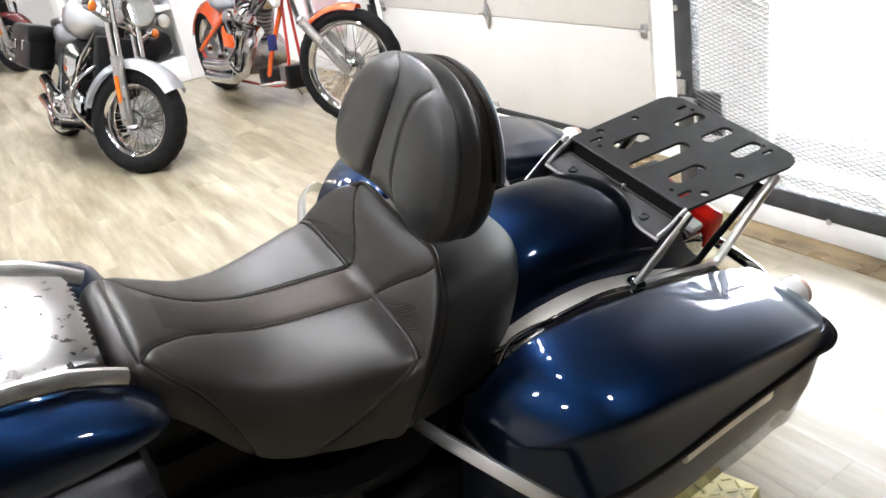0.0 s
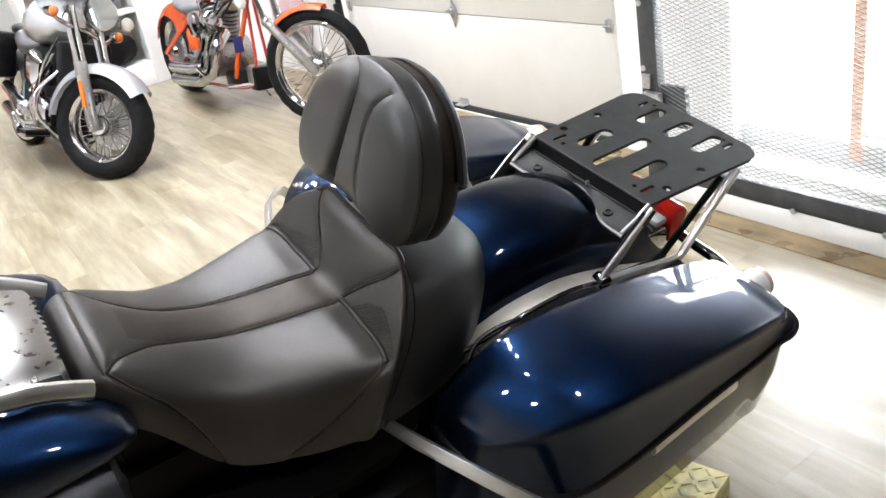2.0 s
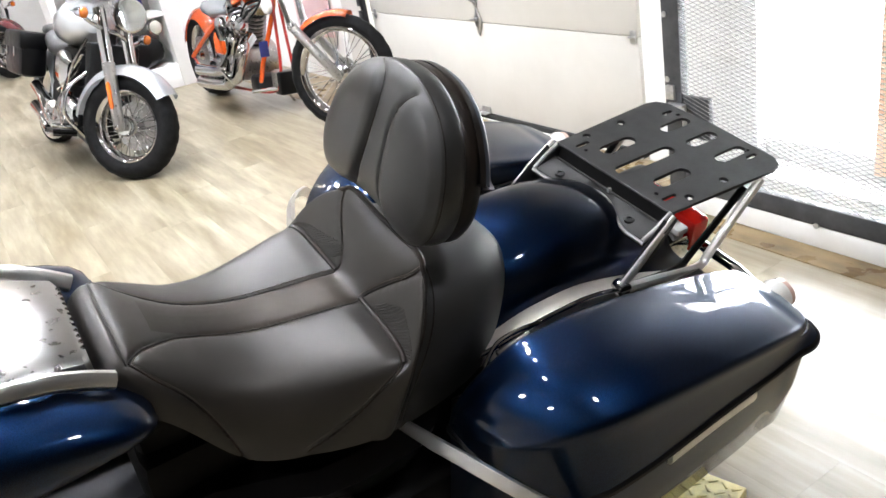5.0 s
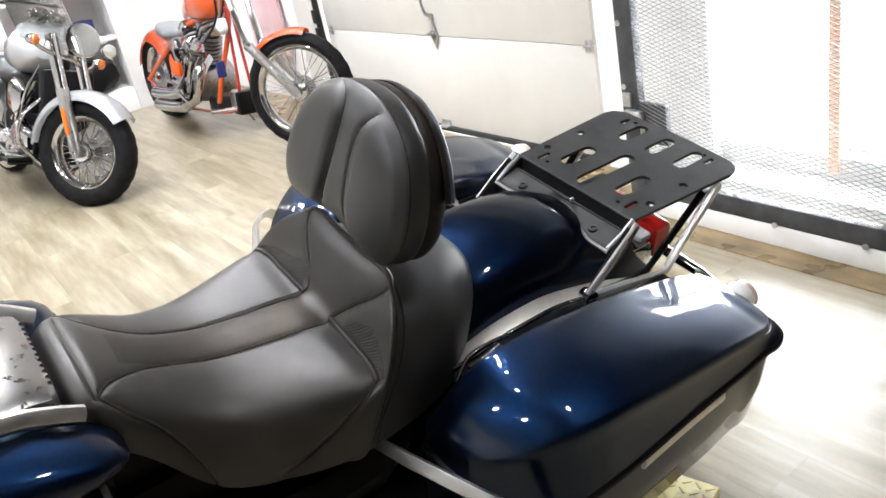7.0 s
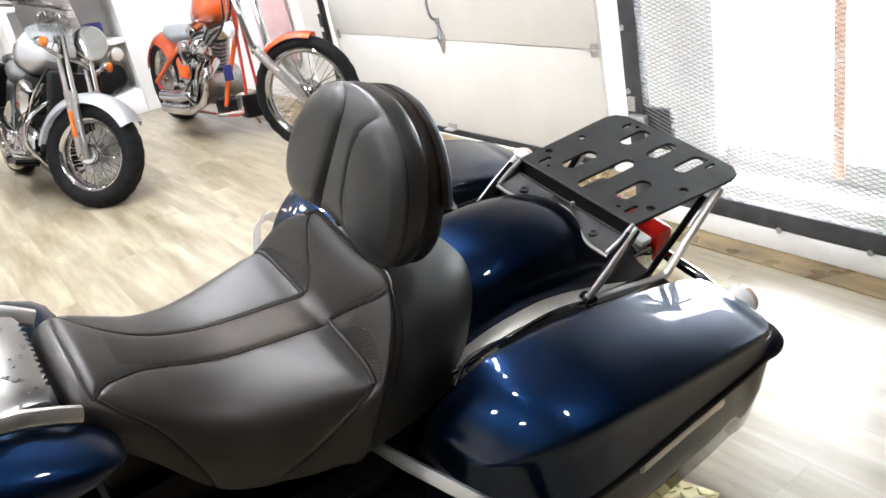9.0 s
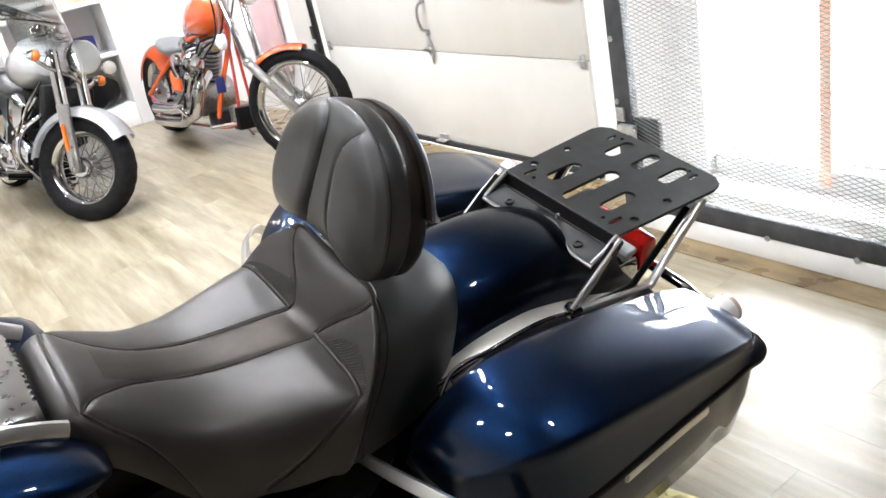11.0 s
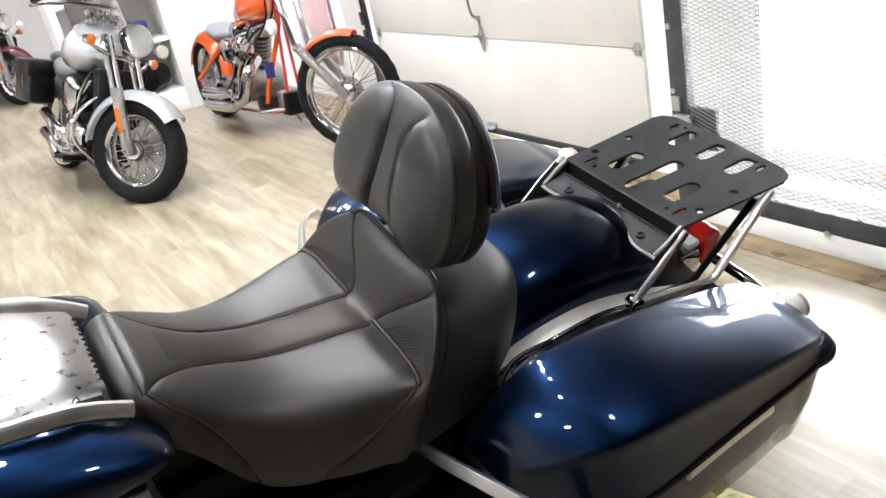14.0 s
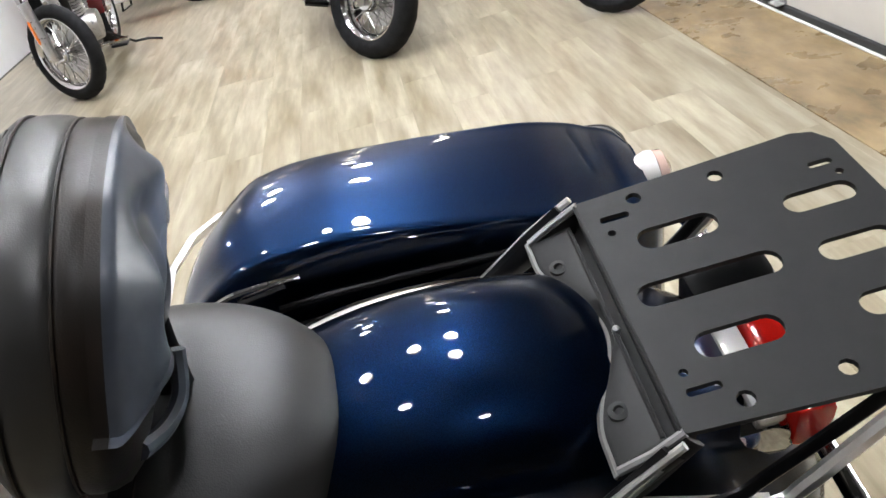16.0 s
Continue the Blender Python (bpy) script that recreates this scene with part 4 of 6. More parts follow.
def saddlebag(side):
    hang = Matrix.Identity(4)
    xs = [BAG_X0 + (BAG_X1 - BAG_X0) * (0.5 - 0.5 * math.cos(math.pi * k / 56)) for k in range(57)]
    bm = grid_mesh(bmesh.new(), [fine(bag_section(x, side, None), 3) for x in xs])
    bm.verts.ensure_lookup_table()
    n = len(fine(bag_section(0, side, None), 3))
    bm.faces.new([bm.verts[k] for k in range(n)])
    bm.faces.new([bm.verts[len(bm.verts) - 1 - k] for k in range(n)])
    bmesh.ops.transform(bm, matrix=hang, verts=bm.verts)
    lid = part("saddlebag_lid", bm, BLUE, bike, "glossy dark blue hard saddlebag lid")
    rows = []
    for x in xs[1:-1]:
        rows.append([p + Vector((max(0.0, x) * 0.18, 0, -0.012)) for p in bag_section(x, side, 0.235 + 0.02 * math.sin((x + 0.57) / 0.64 * math.pi))])
    bm = grid_mesh(bmesh.new(), rows, wrap=True, caps=True)
    bmesh.ops.transform(bm, matrix=hang, verts=bm.verts)
    body = part("saddlebag_body", bm, BLUE, bike, "glossy dark blue hard saddlebag body")
    loop = [bag_section(x, side, None)[-1] for x in xs] + [bag_section(x, side, None)[0] for x in reversed(xs)]
    part("gasket", tubed([hang @ (p + Vector((0, 0, -0.006))) for p in loop], 0.0070, 8, closed=True), BLACK, lid, "black rubber lid gasket")
    pts = [Vector((x, side * (interp(BAG, x)[5] - 0.012), interp(BAG, x)[0] - 0.055)) for x in (-0.285, -0.23, -0.18, -0.13, -0.085)]
    part("chrome_trim", tubed(smooth_path(pts, 4), 0.015, 8, flat=0.5, up=(0, 1, 0)), POLISHED, body, "chrome trim strip")
    rows = []
    for x in xs[8:-12]:
        zs, zi, zr, yr, yi, yo = interp(BAG, x)
        rows.append([Vector((x, side * y, z)) for y, z in ((yi - 0.045, zs - 0.10), (yi - 0.04, zs + 0.008), (yi - 0.028, zs + 0.02), (yi - 0.008, zs + 0.02), (yi - 0.008, zs - 0.10))])
    part("inner_wall", grid_mesh(bmesh.new(), rows, wrap=True, caps=True), BLACK, body, "black inner bag wall")
    pts = [Vector((x, side * (interp(BAG, x)[4] - 0.02), 0.5 * interp(BAG, x)[0] + 0.5 * interp(BAG, x)[1])) for x in (-0.42, -0.36, -0.28, -0.20, -0.12)]
    part("lid_stay", tubed(smooth_path(pts, 4), 0.005, 8), BLACK, body, "black lid stay")
    # hinge hardware along the inner front
    bm = tubed(smooth_path([(-0.49, side * 0.208, -0.060), (-0.46, side * 0.196, -0.040), (-0.42, side * 0.194, -0.036), (-0.38, side * 0.196, -0.040)], 4), 0.004, 8)
    tube(bm, [(-0.46, side * 0.20, -0.058), (-0.40, side * 0.198, -0.048)], 0.006, 8)
    part("lid_hinge", bm, CHROME, lid, "chrome lid hinge lever")
    # guard running from the frame round the bag's front
    pts = [Vector((x + (0.03 if side > 0 else 0.0), side * y, z)) for x, y, z in ((-0.622, 0.165, -0.140), (-0.612, 0.255, -0.104), (-0.597, 0.316, -0.089), (-0.572, 0.372, -0.093), (-0.542, 0.418, -0.109), (-0.512, 0.452, -0.130), (-0.47, 0.470, -0.180))]
    rows = []
    for k, p in enumerate(pts):
        w = Vector((0.006, 0, 0.008)) * (0.8 if k in (0, 6) else 1.0)
        back = Vector((0.007, 0, -0.004))
        rows.append([p - w, p + Vector((-0.002, 0, 0.002)), p + w, p + w + back, p - w + back])
    part("bag_guard", grid_mesh(bmesh.new(), rows, wrap=True, caps=True), POLISHED, bike, "flat polished chrome saddlebag guard bar")
    return lid


saddlebag(-1)
saddlebag(1)

# chrome fender supports: x, inner y, outer y, height
SUPPORT = [(-0.50, 0.138, 0.143, -0.112), (-0.44, 0.128, 0.152, -0.102), (-0.40, 0.118, 0.158, -0.090), (-0.36, 0.114, 0.161, -0.081), (-0.31, 0.112, 0.163, -0.077),
           (-0.25, 0.112, 0.163, -0.079), (-0.20, 0.116, 0.163, -0.090), (-0.13, 0.128, 0.163, -0.112), (-0.05, 0.140, 0.164, -0.136), (0.03, 0.148, 0.166, -0.162)]
for s in (-1, 1):
    rows = []
    for k in range(49):
        x = -0.50 + 0.53 * k / 48
        y0, y1, z = interp(SUPPORT, x)
        rows.append([Vector((x, s * y0, z)), Vector((x, s * y1, z)), Vector((x, s * y1, z - 0.03)), Vector((x, s * y0, z - 0.03))])
    support = part("fender_support", grid_mesh(bmesh.new(), rows, wrap=True, caps=True), SATIN, bike, "flat chrome fender support, its pale reflection put into the colour")
    edge = []
    for k in range(29):
        x = -0.49 + 0.50 * k / 28
        y0, y1, z = interp(SUPPORT, x)
        edge.append((x, s * (y1 + 0.001), z - 0.002))
    part("edge_bead", tubed(edge, 0.0042, 8), CHROME, support, "thin chrome edge bead")

# luggage rack
rack = thing("luggage_rack", pose(0, 0, 0, -2.5, 0, 0), "", "")
rack.parent = bike
for key in ("label", "category"):
    if key in rack:
        del rack[key]


def slot(xa, xb, y, w):
    return rounded(xa, xb, y - w / 2, y + w / 2, w / 2 - 0.0005, 4)


def hole(x, y, r, n=10):
    return [(x + r * math.cos(2 * math.pi * k / n), y + r * math.sin(2 * math.pi * k / n)) for k in range(n)]


holes = [slot(-0.016, 0.068, 0.071, 0.03), slot(-0.042, 0.100, 0.0, 0.03), slot(-0.016, 0.066, -0.072, 0.03)]
holes += [slot(0.134, 0.208, y, 0.028) for y in (0.062, -0.008, -0.078)]
for s in (-1, 1):
    holes += [hole(0.002, s * 0.134, 0.0085), hole(0.092, s * 0.132, 0.0085), slot(-0.042, -0.010, s * 0.114, 0.009), slot(0.182, 0.208, s * 0.107, 0.009), hole(-0.036, s * 0.093, 0.0045), hole(0.206, s * 0.088, 0.0045)]
outline = [(-0.058, -0.150), (0.19, -0.163), (0.212, -0.156), (0.226, -0.135), (0.232, 0), (0.226, 0.135), (0.212, 0.156), (0.19, 0.163), (-0.058, 0.150)]
part("rack_plate", plate(outline, holes, -0.006, 0.0), RACK, rack, "black slotted steel rack plate", smooth=False)
# front cross member: a trough with an arched lower edge
rows = []
for j in range(41):
    v = -1 + 2 * j / 40
    y = 0.150 * v
    arch = 0.5 + 0.5 * math.cos(math.pi * min(1, abs(v) / 0.78))
    xl = -0.118 + 0.040 * arch
    zl = -0.040 + 0.006 * arch
    rows.append([Vector((-0.056, y, -0.004)), Vector((-0.057, y, -0.034)), Vector((-0.066, y, -0.036)), Vector((-0.069, y, -0.023)), Vector((-0.074, y, -0.023)), Vector((xl + 0.006, y, zl + 0.006)), Vector((xl, y, zl)), Vector((xl - 0.001, y, zl - 0.006)), Vector((xl + 0.008, y, zl - 0.006)), Vector((-0.064, y, -0.042)), Vector((-0.050, y, -0.038)), Vector((-0.048, y, -0.007))])
part("cross_member", grid_mesh(bmesh.new(), rows, wrap=True, caps=True), RACK, rack, "black arched cross member")
bead = []
for j in range(41):
    v = -1 + 2 * j / 40
    arch = 0.5 + 0.5 * math.cos(math.pi * min(1, abs(v) / 0.78))
    bead.append((-0.118 + 0.040 * arch, 0.150 * v, -0.040 + 0.006 * arch))
part("edge_bead", tubed(bead, 0.0034, 6), RACK_EDGE, rack, "worn grey edge")
part("edge_bead", tubed([(-0.060, -0.149, -0.001), (-0.060, 0.149, -0.001)], 0.0026, 6), RACK, rack)
part("edge_bead", tubed([(-0.072, -0.135, -0.022), (-0.072, 0.135, -0.022)], 0.0022, 6), RACK, rack)
part("stud", lathe([(0.004, -0.004), (0.0045, 0.0), (0.0035, 0.004), (0.001, 0.005)], 12, "z", Matrix.Translation((-0.070, -0.012, -0.022))), RACK_EDGE, rack, "small middle stud")
for s in (-1, 1):
    part("socket_bolt", lathe([(0.010, 0), (0.010, 0.006), (0.005, 0.007), (0.004, 0.003)], 12, "z", Matrix.Translation((-0.097, s * 0.094, -0.034))), RACK, rack)
    part("edge_rib", tubed([(-0.057, s * 0.148, -0.001), (-0.085, s * 0.15, -0.018), (-0.116, s * 0.147, -0.036)], 0.0045, 8), RACK_EDGE, rack, "worn edge of the cross member")
    web = bmesh.new()
    fan = [web.verts.new((x, s * yy, z)) for yy in (0.1425, 0.1475) for x, z in ((-0.056, -0.003), (-0.086, -0.018), (-0.114, -0.036), (-0.064, -0.040))]
    for q in ((0, 1, 2, 3), (7, 6, 5, 4), (0, 4, 5, 1), (1, 5, 6, 2), (2, 6, 7, 3), (3, 7, 4, 0)):
        web.faces.new([fan[k] for k in q])
    part("end_web", web, RACK, rack, "black end web of the cross member", smooth=False)
    # side arms
    bm = tubed([(-0.070, s * 0.156, -0.014), (-0.115, s * 0.160, -0.049), (-0.180, s * 0.163, -0.102)], [0.017, 0.015, 0.010], 8, flat=0.3, up=(0, 1, 0))
    arm = part("front_arm", bm, IRON, rack, "dark flat steel rack arm")
    for run in ([(-0.062, s * 0.160, 0.000), (-0.112, s * 0.164, -0.036), (-0.178, s * 0.166, -0.092)], [(-0.084, s * 0.160, -0.026), (-0.124, s * 0.164, -0.062), (-0.184, s * 0.166, -0.110)]):
        part("edge_rail", tubed(run, 0.0042, 8), POLISHED, arm, "polished arm edge")
    bm = tubed([(-0.05, s * 0.152, -0.012), (-0.10, s * 0.156, -0.05), (-0.172, s * 0.160, -0.104)], [0.014, 0.02, 0.012], 8, flat=0.25, up=(0, 1, 0))
    part("arm_web", bm, RACK, rack)
    bm = tubed(smooth_path([(-0.178, s * 0.164, -0.104), (-0.10, s * 0.164, -0.120), (0.02, s * 0.162, -0.150), (0.055, s * 0.160, -0.130), (0.10, s * 0.158, -0.082), (0.166, s * 0.156, -0.014)], 4), 0.0085, 8)
    part("rear_arm", bm, POLISHED, rack, "chrome rod rack arm")
    bm = tubed(smooth_path([(-0.13, s * 0.150, -0.125), (-0.02, s * 0.150, -0.140), (0.03, s * 0.145, -0.12), (0.13, s * 0.150, -0.02)], 4), 0.007, 8, flat=0.7)
    part("inner_arm", bm, BLACK, rack)
    part("pivot", lathe([(0.014, -0.012), (0.016, 0), (0.012, 0.012)], 14, "y", Matrix.Translation((-0.17, s * 0.16, -0.104))), CHROME, rack)

# tail lamp, turn signals
part("tail_bracket", boxed((0.035, 0.052, -0.165), (0.135, 0.10, -0.095), 0.012), BLACK, bike, "black tail bracket under the rack")
tail = part("tail_lamp", boxed((0.005, -0.105, -0.195), (0.088, 0.05, -0.128), 0.018), CHROME, bike, "chrome tail lamp housing")
part("lens", boxed((0.072, -0.110, -0.176), (0.118, 0.045, -0.102), 0.012), RED_LENS, tail, "red tail lamp lens")
part("clear_lens", boxed((0.040, -0.100, -0.128), (0.070, 0.035, -0.112), 0.006), CLEAR, tail, "clear number-plate lamp lens")
bar = part("light_bar", tubed([(0.085, -0.30, -0.165), (0.105, -0.20, -0.165), (0.105, 0.20, -0.165), (0.085, 0.30, -0.165)], 0.011, 10), CHROME, bike, "chrome rear light bar")
for s in (-1, 1):
    sig = part("turn_signal", lathe([(0.008, -0.04), (0.022, -0.036), (0.032, -0.008), (0.031, 0.0)], 20, "x", Matrix.Translation((0.088, s * 0.30, -0.145))), CLEAR, bike, "bullet-shaped turn signal with a pale housing")
    part("lens", lathe([(0.030, 0.001), (0.028, 0.012), (0.016, 0.019), (0.003, 0.021)], 20, "x", Matrix.Translation((0.088, s * 0.30, -0.145))), PINK_LENS, sig, "pale smoked lens")

# tank and console
rows = []
for x, w, top, low in ((-0.934, 0.150, 0.080, 0.064), (-0.940, 0.166, 0.097, 0.060), (-0.955, 0.178, 0.112, 0.056), (-0.98, 0.186, 0.126, 0.050), (-1.02, 0.191, 0.143, 0.044), (-1.1, 0.196, 0.168, 0.030), (-1.25, 0.195, 0.195, 0.0), (-1.45, 0.17, 0.205, 0.0), (-1.55, 0.09, 0.17, 0.05)):
    row = []
    for j in range(49):
        a = 2 * math.pi * j / 48
        s, c = math.sin(a), math.cos(a)
        y = w * math.copysign(abs(s) ** 0.75, s)
        z = (top + low) / 2 + (top - low) / 2 * math.copysign(abs(c) ** 0.75, c)
        if x > -1.0 and c > 0:
            z -= 0.05 * math.exp(-(y / 0.10) ** 2) * min(1.0, (x + 1.0) / 0.02)
        row.append(Vector((x, y, z)))
    rows.append(row)
tank = part("fuel_tank", grid_mesh(bmesh.new(), rows, wrap=True, caps=True), BLUE, bike, "glossy dark blue fuel tank")
rows = []
for x, w, z in ((-0.978, 0.075, 0.137), (-0.985, 0.088, 0.146), (-1.05, 0.100, 0.170), (-1.2, 0.103, 0.20), (-1.4, 0.085, 0.222), (-1.45, 0.06, 0.21)):
    rows.append([Vector((x, y * w, z + dz)) for y, dz in ((-1, -0.03), (-1, -0.004), (-0.9, 0.002), (0, 0.006), (0.9, 0.002), (1, -0.004), (1, -0.03))])
console = part("tank_console", grid_mesh(bmesh.new(), rows, caps=False), STEEL, tank, "brushed steel tank console")
bm = bmesh.new()
for k in range(12):
    v = -1 + 2 * k / 11
    bmesh.ops.create_icosphere(bm, subdivisions=1, radius=0.0035, matrix=Matrix.Translation((-0.980, v * 0.062, 0.144)))
part("studs", bm, CHROME, console, "row of chrome studs")
for s in (-1, 1):
    part("tank_trim", tubed(smooth_path([(-0.962, s * 0.104, 0.114), (-1.0, s * 0.109, 0.141), (-1.05, s * 0.114, 0.164), (-1.2, s * 0.122, 0.196), (-1.4, s * 0.105, 0.214)], 5), 0.012, 8, flat=0.6), POLISHED, tank, "chrome tank trim")

# under the seat: frame cover, side covers, engine, stand
part("frame_cover", boxed((-0.98, -0.11, -0.45), (-0.45, 0.11, -0.06), 0.03), MATTE_BLACK, bike, "black frame cover")
for s in (-1, 1):
    rows = []
    for x, y, z, out, low in ((-1.16, 0.13, -0.17, 0.012, -0.40), (-1.02, 0.135, -0.15, 0.012, -0.38), (-0.90, 0.14, -0.13, 0.014, -0.34), (-0.83, 0.155, -0.140, 0.018, -0.33), (-0.76, 0.168, -0.158, 0.024, -0.35), (-0.70, 0.171, -0.160, 0.026, -0.36),
                              (-0.65, 0.171, -0.156, 0.026, -0.36), (-0.60, 0.170, -0.156, 0.025, -0.35), (-0.565, 0.166, -0.148, 0.018, -0.30), (-0.545, 0.160, -0.142, 0.008, -0.24)):
        rows.append([Vector((x, s * (y - 0.06), z + 0.004)), Vector((x, s * (y - 0.002), z + 0.002)), Vector((x, s * (y + out * 0.5), z - out * 0.5)), Vector((x, s * (y + out), z - out * 1.15)),
                     Vector((x, s * (y + out - 0.006), z - out * 1.15 - 0.02)), Vector((x, s * (y - 0.05), low))])
    part("side_cover", grid_mesh(bmesh.new(), rows, wrap=True, caps=True), BLACK, bike, "gloss black side cover")
# Filler added for the black shade below the seat nose.
part("nose_filler", boxed((-0.968, -0.082, -0.12), (-0.885, 0.082, 0.036), 0.02), MATTE_BLACK, bike, "added black filler for the shade under the seat nose")
part("engine", boxed((-1.35, -0.2, -0.62), (-0.7, 0.2, -0.2), 0.05), IRON, bike, "dark engine and gearbox casing")
# Dark mass added to hide the bright floor in the gap under the seat.
for s in (-1, 1):
    part("swingarm", boxed((-0.76, min(s * 0.118, s * 0.205), -0.43), (-0.12, max(s * 0.118, s * 0.205), -0.29), 0.02), MATTE_BLACK, bike, "assumed black swingarm, a block added to darken the gap under the seat")
part("front_tyre", lathe([(0.23, -0.05), (0.28, -0.065), (0.31, -0.05), (0.325, 0), (0.31, 0.05), (0.28, 0.065), (0.23, 0.05)], 40, "y", Matrix.Translation((-1.9, 0, -0.44))), RUBBER, bike)
for s in (-1, 1):
    part("exhaust", tubed(smooth_path([(-1.1, s * 0.2, -0.55), (-0.6, s * 0.27, -0.54), (-0.1, s * 0.29, -0.52), (0.12, s * 0.29, -0.51)], 4), 0.045, 14), CHROME, bike, "chrome exhaust pipe")
part("side_stand", tubed([(-0.95, -0.16, -0.55), (-1.0, -0.27, -0.745)], 0.011, 8), BLACK, bike, "folded-out black side stand")

# ---- the other motorcycles ----


def spoked_wheel(parent, at, r, width, rim_r, m=None, spokes=36, disc=None, name="wheel", label="chrome wire-spoked wheel with black tyre"):
    """Tyre, chrome rim, hub, crossed spokes and a brake disc, turning about y."""
    base = Matrix.Translation(at) if m is None else m @ Matrix.Translation(at)
    w = width / 2
    hub = part(name, lathe([(0.018, -w * 1.15), (0.03, -w * 1.1), (0.05, -w * 0.75), (0.028, -w * 0.6), (0.028, w * 0.6), (0.05, w * 0.75), (0.03, w * 1.1), (0.018, w * 1.15)], 20, "y"), CHROME, parent, label)
    hub.matrix_basis = base
    prof = [(rim_r + 0.006, -w * 0.72), (rim_r + 0.03, -w * 0.95), (r - 0.045, -w), (r - 0.018, -w * 0.75), (r - 0.004, -w * 0.4), (r, 0), (r - 0.004, w * 0.4), (r - 0.018, w * 0.75), (r - 0.045, w), (rim_r + 0.03, w * 0.95), (rim_r + 0.006, w * 0.72)]
    rows = []
    n = 72
    for k in range(n):
        a = 2 * math.pi * k / n
        rows.append([Vector(((q - (0.004 if (k % 3 == 0 and abs(o) < w * 0.8 and q > r - 0.03) else 0)) * math.cos(a), o + (0.0), (q - (0.004 if (k % 3 == 0 and abs(o) < w * 0.8 and q > r - 0.03) else 0)) * math.sin(a))) for q, o in prof])
    rows.append(rows[0])
    bm = grid_mesh(bmesh.new(), rows)
    bmesh.ops.remove_doubles(bm, verts=bm.verts, dist=1e-5)
    part("tyre", bm, RUBBER, hub, "black treaded tyre")
    prof = [(rim_r - 0.012, -w * 0.3), (rim_r, -w * 0.6), (rim_r + 0.012, -w * 0.74), (rim_r + 0.004, -w * 0.8), (rim_r - 0.008, -w * 0.66), (rim_r - 0.022, -w * 0.25), (rim_r - 0.024, 0),
            (rim_r - 0.022, w * 0.25), (rim_r - 0.008, w * 0.66), (rim_r + 0.004, w * 0.8), (rim_r + 0.012, w * 0.74), (rim_r, w * 0.6), (rim_r - 0.012, w * 0.3)]
    rows = [[Vector((q * math.cos(2 * math.pi * k / 48), o, q * math.sin(2 * math.pi * k / 48))) for q, o in prof] for k in range(48)]
    rows.append(rows[0])
    bm = grid_mesh(bmesh.new(), rows, wrap=True)
    bmesh.ops.remove_doubles(bm, verts=bm.verts, dist=1e-5)
    part("rim", bm, CHROME, hub, "polished chrome rim")
    key = ("spoke", round(rim_r, 3))
    if key not in SPOKES:
        bm = tubed([(0, 0, 0), (0, 0, 1)], 0.0026, 5)
        me = bpy.data.meshes.new("spoke")
        bm.to_mesh(me)
        bm.free()
        me.materials.append(CHROME)
        SPOKES[key] = me
    for k in range(spokes):
        a = 2 * math.pi * k / spokes
        side = 1 if k % 2 else -1
        lead = radians(26) * (1 if (k // 2) % 2 else -1)
        p = Vector((0.046 * math.cos(a + lead), side * w * 0.7, 0.046 * math.sin(a + lead)))
        q = Vector(((rim_r - 0.02) * math.cos(a), 0, (rim_r - 0.02) * math.sin(a)))
        sp = new("spoke", SPOKES[key])
        sp.parent = hub
        d = q - p
        sp.matrix_basis = Matrix.Translation(p) @ d.to_track_quat("Z", "Y").to_matrix().to_4x4() @ Matrix.Diagonal((1, 1, d.length, 1))
    if disc:
        part("brake_disc", lathe([(0.06, disc * w * 0.8), (0.145, disc * w * 0.8), (0.145, disc * w * 0.8 + disc * 0.005), (0.06, disc * w * 0.8 + disc * 0.005)], 32, "y"), STEEL, hub, "steel brake disc")
    return hub


SPOKES = {}


def fender(parent, at, r, width, a0, a1, mat, label, m=None, flare=0.05, name="front_fender"):
    rows = []
    for k in range(33):
        a = radians(a0 + (a1 - a0) * k / 32)
        row = []
        for j in range(13):
            v = -1 + 2 * j / 12
            q = r - flare * abs(v) ** 2.6
            row.append(Vector((q * math.cos(a), width / 2 * math.copysign(abs(v) ** 0.9, v), q * math.sin(a))))
        rows.append(row)
    bm = grid_mesh(bmesh.new(), rows)
    bmesh.ops.solidify(bm, geom=bm.faces[:], thickness=0.003)
    ob = part(name, bm, mat, parent, label)
    ob.matrix_basis = (Matrix.Translation(at) if m is None else m @ Matrix.Translation(at))
    return ob


def blob(rows, n=20, e=0.8):
    """A rounded body from rows (x, y, z, half width, half height)."""
    out = []
    for x, y, z, w, h in rows:
        ring = []
        for k in range(n):
            a = 2 * math.pi * k / n
            s, c = math.sin(a), math.cos(a)
            ring.append(Vector((x, y + w * math.copysign(abs(s) ** e, s), z + h * math.copysign(abs(c) ** e, c))))
        out.append(ring)
    return grid_mesh(bmesh.new(), out, wrap=True, caps=True)


def bullet(parent, at, lens, name="turn_signal", r=0.032, back=(-1, 0, 0)):
    m = Matrix.Translation(at)
    sig = part(name, lathe([(0.008, -0.055), (r * 0.7, -0.045), (r, -0.012), (r * 0.98, 0)], 18, "x"), CHROME, parent, "chrome turn signal")
    sig.matrix_basis = m
    part("lens", lathe([(r * 0.96, 0.001), (r * 0.9, 0.012), (r * 0.5, 0.022), (0.003, 0.025)], 18, "x"), lens, sig, "amber lens")
    return sig


